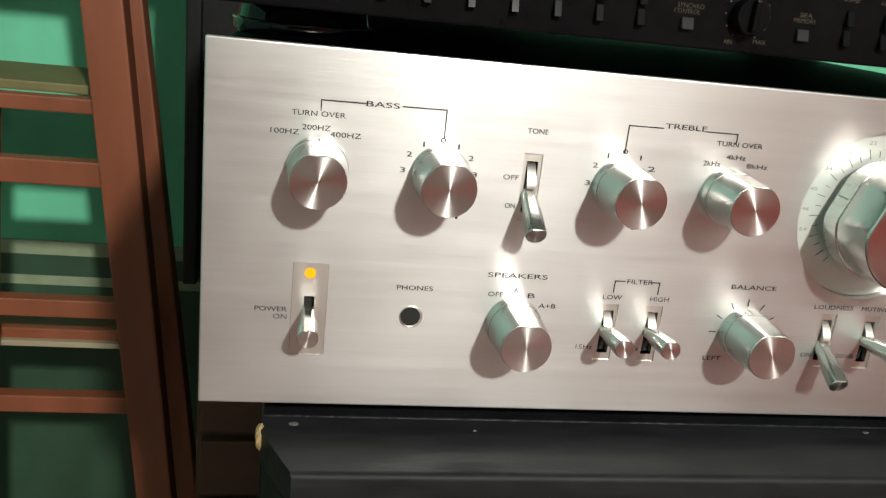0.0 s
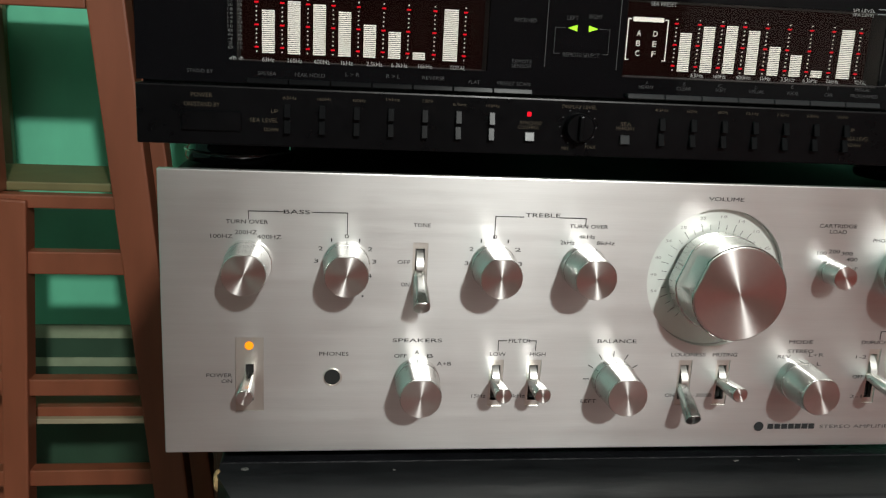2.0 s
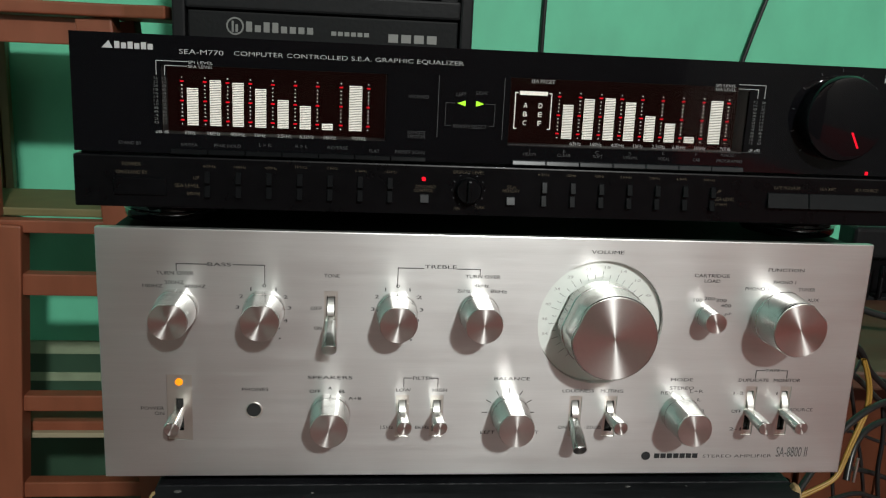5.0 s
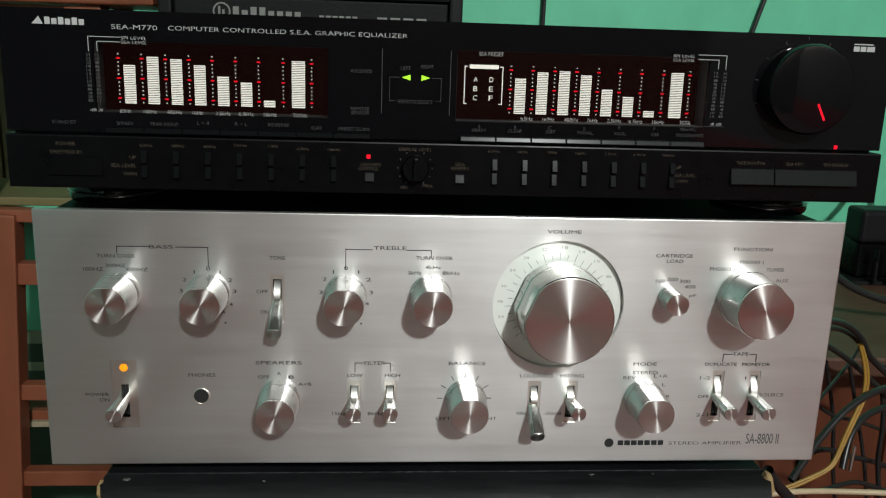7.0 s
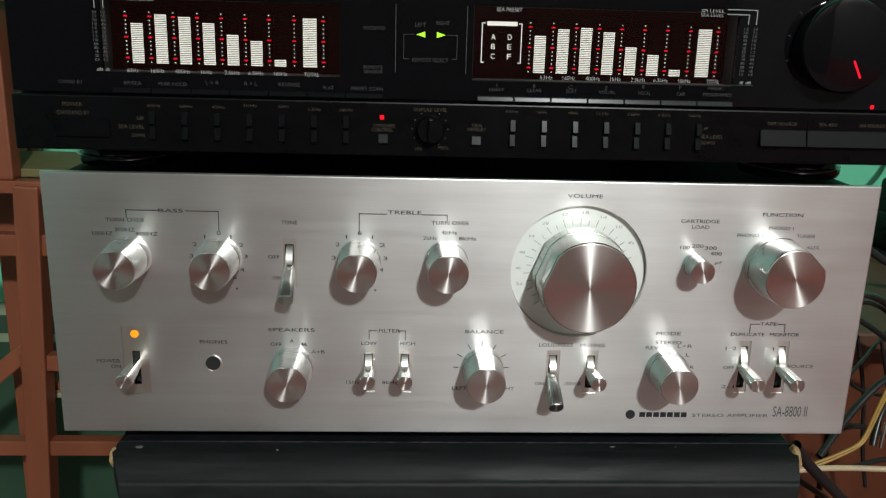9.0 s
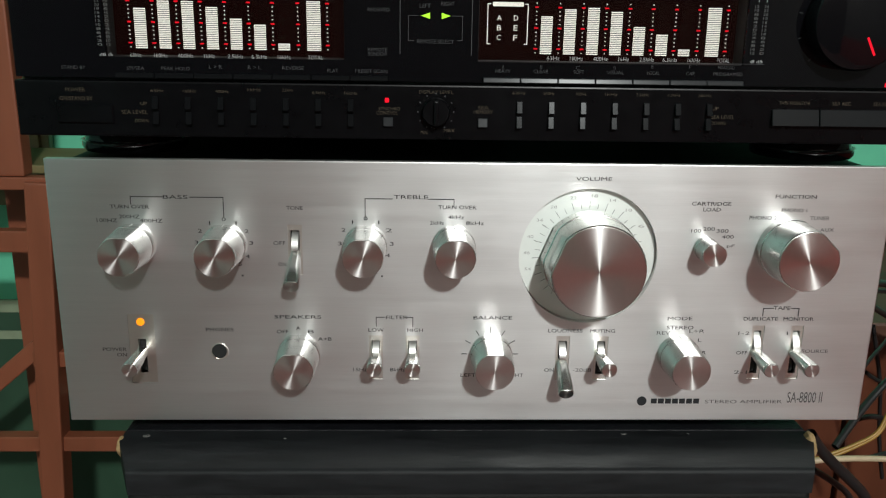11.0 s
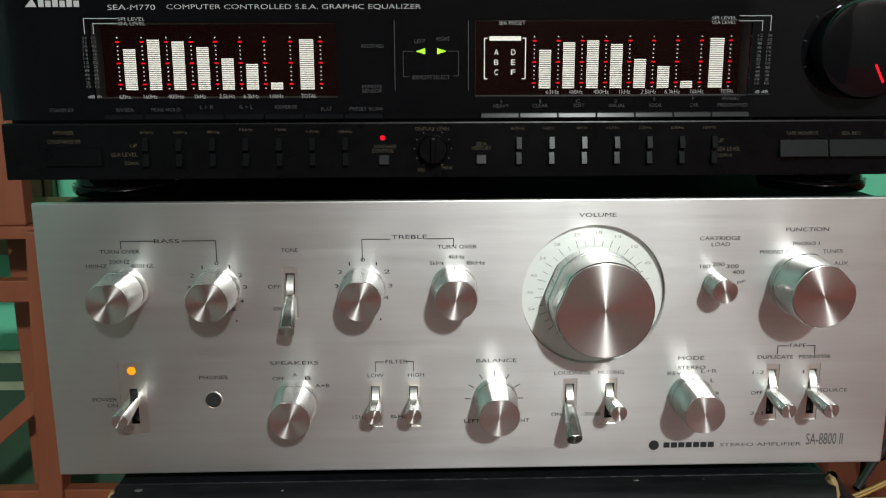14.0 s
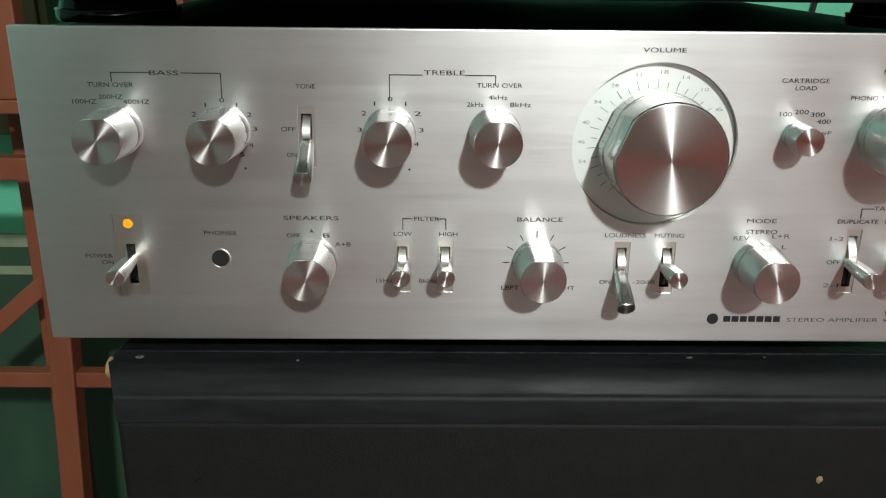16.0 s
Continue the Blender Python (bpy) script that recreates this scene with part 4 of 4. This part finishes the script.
tube([(0.642, 0.380, 0.483), (0.669, 0.390, 0.462), (0.694, 0.400, 0.464), (0.719, 0.400, 0.447), (0.770, 0.420, 0.430)], 0.0020, "audio_cable", cable_black, "black rubber cable in a tangle beside the amplifier", group="cable tangle")
tube([(0.620, 0.340, 0.451), (0.649, 0.360, 0.447), (0.676, 0.370, 0.425), (0.708, 0.380, 0.423), (0.764, 0.400, 0.392)], 0.0028, "audio_cable", cable_black, "black rubber cable in a tangle beside the amplifier", group="cable tangle")
tube([(0.629, 0.330, 0.413), (0.655, 0.340, 0.413), (0.679, 0.350, 0.416), (0.710, 0.360, 0.395), (0.768, 0.380, 0.375)], 0.0026, "audio_cable", cable_black, "black rubber cable in a tangle beside the amplifier", group="cable tangle")
tube([(0.759, 0.600, 0.574), (0.781, 0.600, 0.557), (0.806, 0.600, 0.545), (0.841, 0.600, 0.533), (0.899, 0.600, 0.525)], 0.0050, "audio_cable", cable_black, "black rubber cable in a tangle beside the amplifier", group="cable tangle")
tube([(0.458, 0.120, 0.549), (0.470, 0.130, 0.533), (0.490, 0.140, 0.513), (0.514, 0.150, 0.491), (0.556, 0.170, 0.448), (0.576, 0.190, 0.100), (0.586, 0.210, FLOOR + 0.004)], 0.0042, "audio_cable", cable_black, "black rubber cable in a tangle beside the amplifier", group="cable tangle")
tube([(0.485, 0.160, 0.498), (0.501, 0.170, 0.486), (0.520, 0.180, 0.472), (0.560, 0.200, 0.433), (0.580, 0.220, 0.100), (0.590, 0.240, FLOOR + 0.004)], 0.0026, "audio_cable", cable_black, "black rubber cable in a tangle beside the amplifier", group="cable tangle")
tube([(1.062, 1.090, 0.673), (1.081, 1.090, 0.621), (1.032, 0.980, 0.599), (0.963, 0.850, 0.598), (0.952, 0.825, 0.596)], 0.0055, "audio_cable", cable_black, "black rubber cable in a tangle beside the amplifier", group="cable tangle")
tube([(0.635, 0.315, 0.576), (0.646, 0.320, 0.557), (0.652, 0.320, 0.533), (0.645, 0.315, 0.513), (0.633, 0.310, 0.490), (0.624, 0.305, 0.467), (0.616, 0.300, 0.454), (0.600, 0.300, 0.446), (0.578, 0.300, 0.435), (0.556, 0.300, 0.428)], 0.0017, "speaker_wire", cable_yellow, "yellow two-core wire hanging in the cable tangle", group="yellow wires")
tube([(0.637, 0.315, 0.576), (0.649, 0.320, 0.557), (0.655, 0.320, 0.533), (0.648, 0.315, 0.513), (0.636, 0.310, 0.490), (0.626, 0.305, 0.467), (0.619, 0.300, 0.454), (0.600, 0.300, 0.443), (0.579, 0.300, 0.432), (0.557, 0.300, 0.425)], 0.0017, "speaker_wire", cable_yellow, "yellow two-core wire hanging in the cable tangle", group="yellow wires")
tube([(0.637, 0.300, 0.477), (0.637, 0.300, 0.468), (0.636, 0.300, 0.460), (0.636, 0.300, 0.451)], 0.0016, "plug", chrome, "shiny metal plug on a black cable", "plug")
tube([(0.532, 0.274, 0.439), (0.538, 0.263, 0.448), (0.569, 0.27, 0.447), (0.611, 0.277, 0.442), (0.654, 0.266, 0.446)], 0.0028, "speaker_wire", cable_cream, "cream wire lying under the cable tangle", group="")

eq_print("SEA-M770", 0.0450, 0.0660, 0.8470, print_white, 0.0022)
eq_print("COMPUTER CONTROLLED S.E.A. GRAPHIC EQUALIZER", 0.0710, 0.1840, 0.8470, print_white, 0.0024)
eq_print("SPI LEVEL", 0.0490, 0.0610, 0.8420, print_white, 0.0014)
eq_print("SEA LEVEL", 0.0490, 0.0610, 0.8400, print_white, 0.0014)
eq_print("SPI LEVEL", 0.3160, 0.3270, 0.8420, print_white, 0.0014)
eq_print("SEA LEVEL", 0.3160, 0.3270, 0.8400, print_white, 0.0014)
eq_print("dB", 0.0330, 0.0360, 0.8080, print_white, 0.0013)
eq_print("dB", 0.0370, 0.0390, 0.8080, print_white, 0.0013)
eq_print("dB", 0.3380, 0.3400, 0.8090, print_white, 0.0013)
eq_print("dB", 0.3410, 0.3440, 0.8090, print_white, 0.0013)
eq_print("63Hz", 0.0470, 0.0520, 0.8079, print_white, 0.0018)
eq_print("160Hz", 0.0580, 0.0640, 0.8079, print_white, 0.0018)
eq_print("400Hz", 0.0690, 0.0760, 0.8079, print_white, 0.0018)
eq_print("1kHz", 0.0810, 0.0860, 0.8079, print_white, 0.0018)
eq_print("2.5kHz", 0.0920, 0.0990, 0.8079, print_white, 0.0018)
eq_print("6.3kHz", 0.1030, 0.1100, 0.8079, print_white, 0.0018)
eq_print("16kHz", 0.1150, 0.1210, 0.8079, print_white, 0.0018)
eq_print("TOTAL", 0.1290, 0.1360, 0.8079, print_white, 0.0018)
eq_print("63Hz", 0.2410, 0.2470, 0.8092, print_white, 0.0018)
eq_print("160Hz", 0.2520, 0.2580, 0.8092, print_white, 0.0018)
eq_print("400Hz", 0.2630, 0.2700, 0.8092, print_white, 0.0018)
eq_print("1kHz", 0.2750, 0.2800, 0.8092, print_white, 0.0018)
eq_print("2.5kHz", 0.2850, 0.2920, 0.8092, print_white, 0.0018)
eq_print("6.3kHz", 0.2960, 0.3030, 0.8092, print_white, 0.0018)
eq_print("16kHz", 0.3080, 0.3140, 0.8092, print_white, 0.0018)
eq_print("TOTAL", 0.3220, 0.3280, 0.8092, print_white, 0.0018)
eq_print("SPI/SEA", 0.0450, 0.0530, 0.8020, print_grey, 0.0016)
eq_print("PEAK HOLD", 0.0610, 0.0740, 0.8020, print_grey, 0.0016)
eq_print("L > R", 0.0830, 0.0890, 0.8030, print_grey, 0.0016)
eq_print("R > L", 0.1010, 0.1070, 0.8030, print_grey, 0.0016)
eq_print("REVERSE", 0.1170, 0.1270, 0.8030, print_grey, 0.0016)
eq_print("FLAT", 0.1380, 0.1430, 0.8020, print_grey, 0.0016)
eq_print("PRESET SCAN", 0.1510, 0.1660, 0.8020, print_grey, 0.0016)
eq_print("A", 0.2200, 0.2210, 0.8050, print_grey, 0.0016)
eq_print("HEAVY", 0.2170, 0.2240, 0.8030, print_grey, 0.0016)
eq_print("B", 0.2380, 0.2390, 0.8050, print_grey, 0.0016)
eq_print("CLEAR", 0.2350, 0.2420, 0.8030, print_grey, 0.0016)
eq_print("C", 0.2550, 0.2570, 0.8050, print_grey, 0.0016)
eq_print("SOFT", 0.2540, 0.2590, 0.8030, print_grey, 0.0016)
eq_print("D", 0.2730, 0.2740, 0.8050, print_grey, 0.0016)
eq_print("VISUAL", 0.2700, 0.2780, 0.8030, print_grey, 0.0016)
eq_print("E", 0.2910, 0.2920, 0.8060, print_grey, 0.0016)
eq_print("VOCAL", 0.2890, 0.2950, 0.8030, print_grey, 0.0016)
eq_print("F", 0.3090, 0.3100, 0.8060, print_grey, 0.0016)
eq_print("CAR", 0.3080, 0.3120, 0.8030, print_grey, 0.0016)
eq_print("MANUAL/", 0.3230, 0.3310, 0.8060, print_grey, 0.0016)
eq_print("PROGRAMED", 0.3210, 0.3350, 0.8030, print_grey, 0.0016)
eq_print("STAND BY", 0.0150, 0.0260, 0.8020, print_grey, 0.0016)
eq_print("POWER", 0.0170, 0.0260, 0.7920, print_gold, 0.0018, FY_LOW)
eq_print("ON/STAND BY", 0.0140, 0.0290, 0.7880, print_gold, 0.0018, FY_LOW)
eq_print("UP", 0.0510, 0.0540, 0.7860, print_gold, 0.0016, FY_LOW)
eq_print("SEA LEVEL", 0.0420, 0.0540, 0.7820, print_gold, 0.0018, FY_LOW)
eq_print("DOWN", 0.0480, 0.0540, 0.7780, print_gold, 0.0016, FY_LOW)
eq_print("UP", 0.3210, 0.3240, 0.7870, print_gold, 0.0016, FY_LOW)
eq_print("SEA LEVEL", 0.3210, 0.3320, 0.7830, print_gold, 0.0018, FY_LOW)
eq_print("DOWN", 0.3210, 0.3280, 0.7800, print_gold, 0.0016, FY_LOW)
eq_print("SYNCHRO", 0.1620, 0.1720, 0.7850, print_gold, 0.0016, FY_LOW)
eq_print("CONTROL", 0.1610, 0.1710, 0.7830, print_gold, 0.0016, FY_LOW)
eq_print("DISPLAY LEVEL", 0.1810, 0.1970, 0.7930, print_gold, 0.0016, FY_LOW)
eq_print("MIN", 0.1820, 0.1850, 0.7740, print_gold, 0.0016, FY_LOW)
eq_print("MAX", 0.1930, 0.1980, 0.7750, print_gold, 0.0016, FY_LOW)
eq_print("SEA", 0.2090, 0.2140, 0.7860, print_gold, 0.0016, FY_LOW)
eq_print("MEMORY", 0.2070, 0.2160, 0.7840, print_gold, 0.0016, FY_LOW)
eq_print("TAPE MONITOR", 0.3530, 0.3680, 0.7900, print_gold, 0.0016, FY_LOW)
eq_print("SEA REC", 0.3790, 0.3880, 0.7900, print_gold, 0.0016, FY_LOW)
eq_print("SEA SOURCE", 0.3990, 0.4120, 0.7900, print_gold, 0.0016, FY_LOW)
eq_print("REMOTE", 0.1570, 0.1660, 0.8120, print_grey, 0.0016)
eq_print("SENSOR", 0.1570, 0.1660, 0.8100, print_grey, 0.0016)
eq_print("RECEIVED", 0.1570, 0.1670, 0.8300, print_grey, 0.0016)
eq_print("LEFT", 0.1810, 0.1860, 0.8320, print_grey, 0.0018)
eq_print("RIGHT", 0.1910, 0.1970, 0.8330, print_grey, 0.0018)
eq_print("REMOTE SELECT", 0.1800, 0.1970, 0.8160, print_grey, 0.0018)
eq_print("SEA PRESET", 0.2190, 0.2310, 0.8400, print_white, 0.0018)
eq_print("63Hz", 0.0560, 0.0620, 0.7920, print_gold, 0.0013, FY_LOW)
eq_print("160Hz", 0.0710, 0.0770, 0.7920, print_gold, 0.0013, FY_LOW)
eq_print("400Hz", 0.0860, 0.0920, 0.7920, print_gold, 0.0013, FY_LOW)
eq_print("1kHz", 0.1010, 0.1070, 0.7930, print_gold, 0.0013, FY_LOW)
eq_print("2.5kHz", 0.1170, 0.1220, 0.7930, print_gold, 0.0013, FY_LOW)
eq_print("6.3kHz", 0.1310, 0.1370, 0.7920, print_gold, 0.0013, FY_LOW)
eq_print("16kHz", 0.1460, 0.1520, 0.7920, print_gold, 0.0013, FY_LOW)
eq_print("63Hz", 0.2250, 0.2310, 0.7930, print_gold, 0.0013, FY_LOW)
eq_print("160Hz", 0.2400, 0.2450, 0.7930, print_gold, 0.0013, FY_LOW)
eq_print("400Hz", 0.2550, 0.2600, 0.7930, print_gold, 0.0013, FY_LOW)
eq_print("1kHz", 0.2690, 0.2750, 0.7930, print_gold, 0.0013, FY_LOW)
eq_print("2.5kHz", 0.2840, 0.2900, 0.7930, print_gold, 0.0013, FY_LOW)
eq_print("6.3kHz", 0.2990, 0.3050, 0.7930, print_gold, 0.0013, FY_LOW)
eq_print("16kHz", 0.3140, 0.3200, 0.7930, print_gold, 0.0013, FY_LOW)
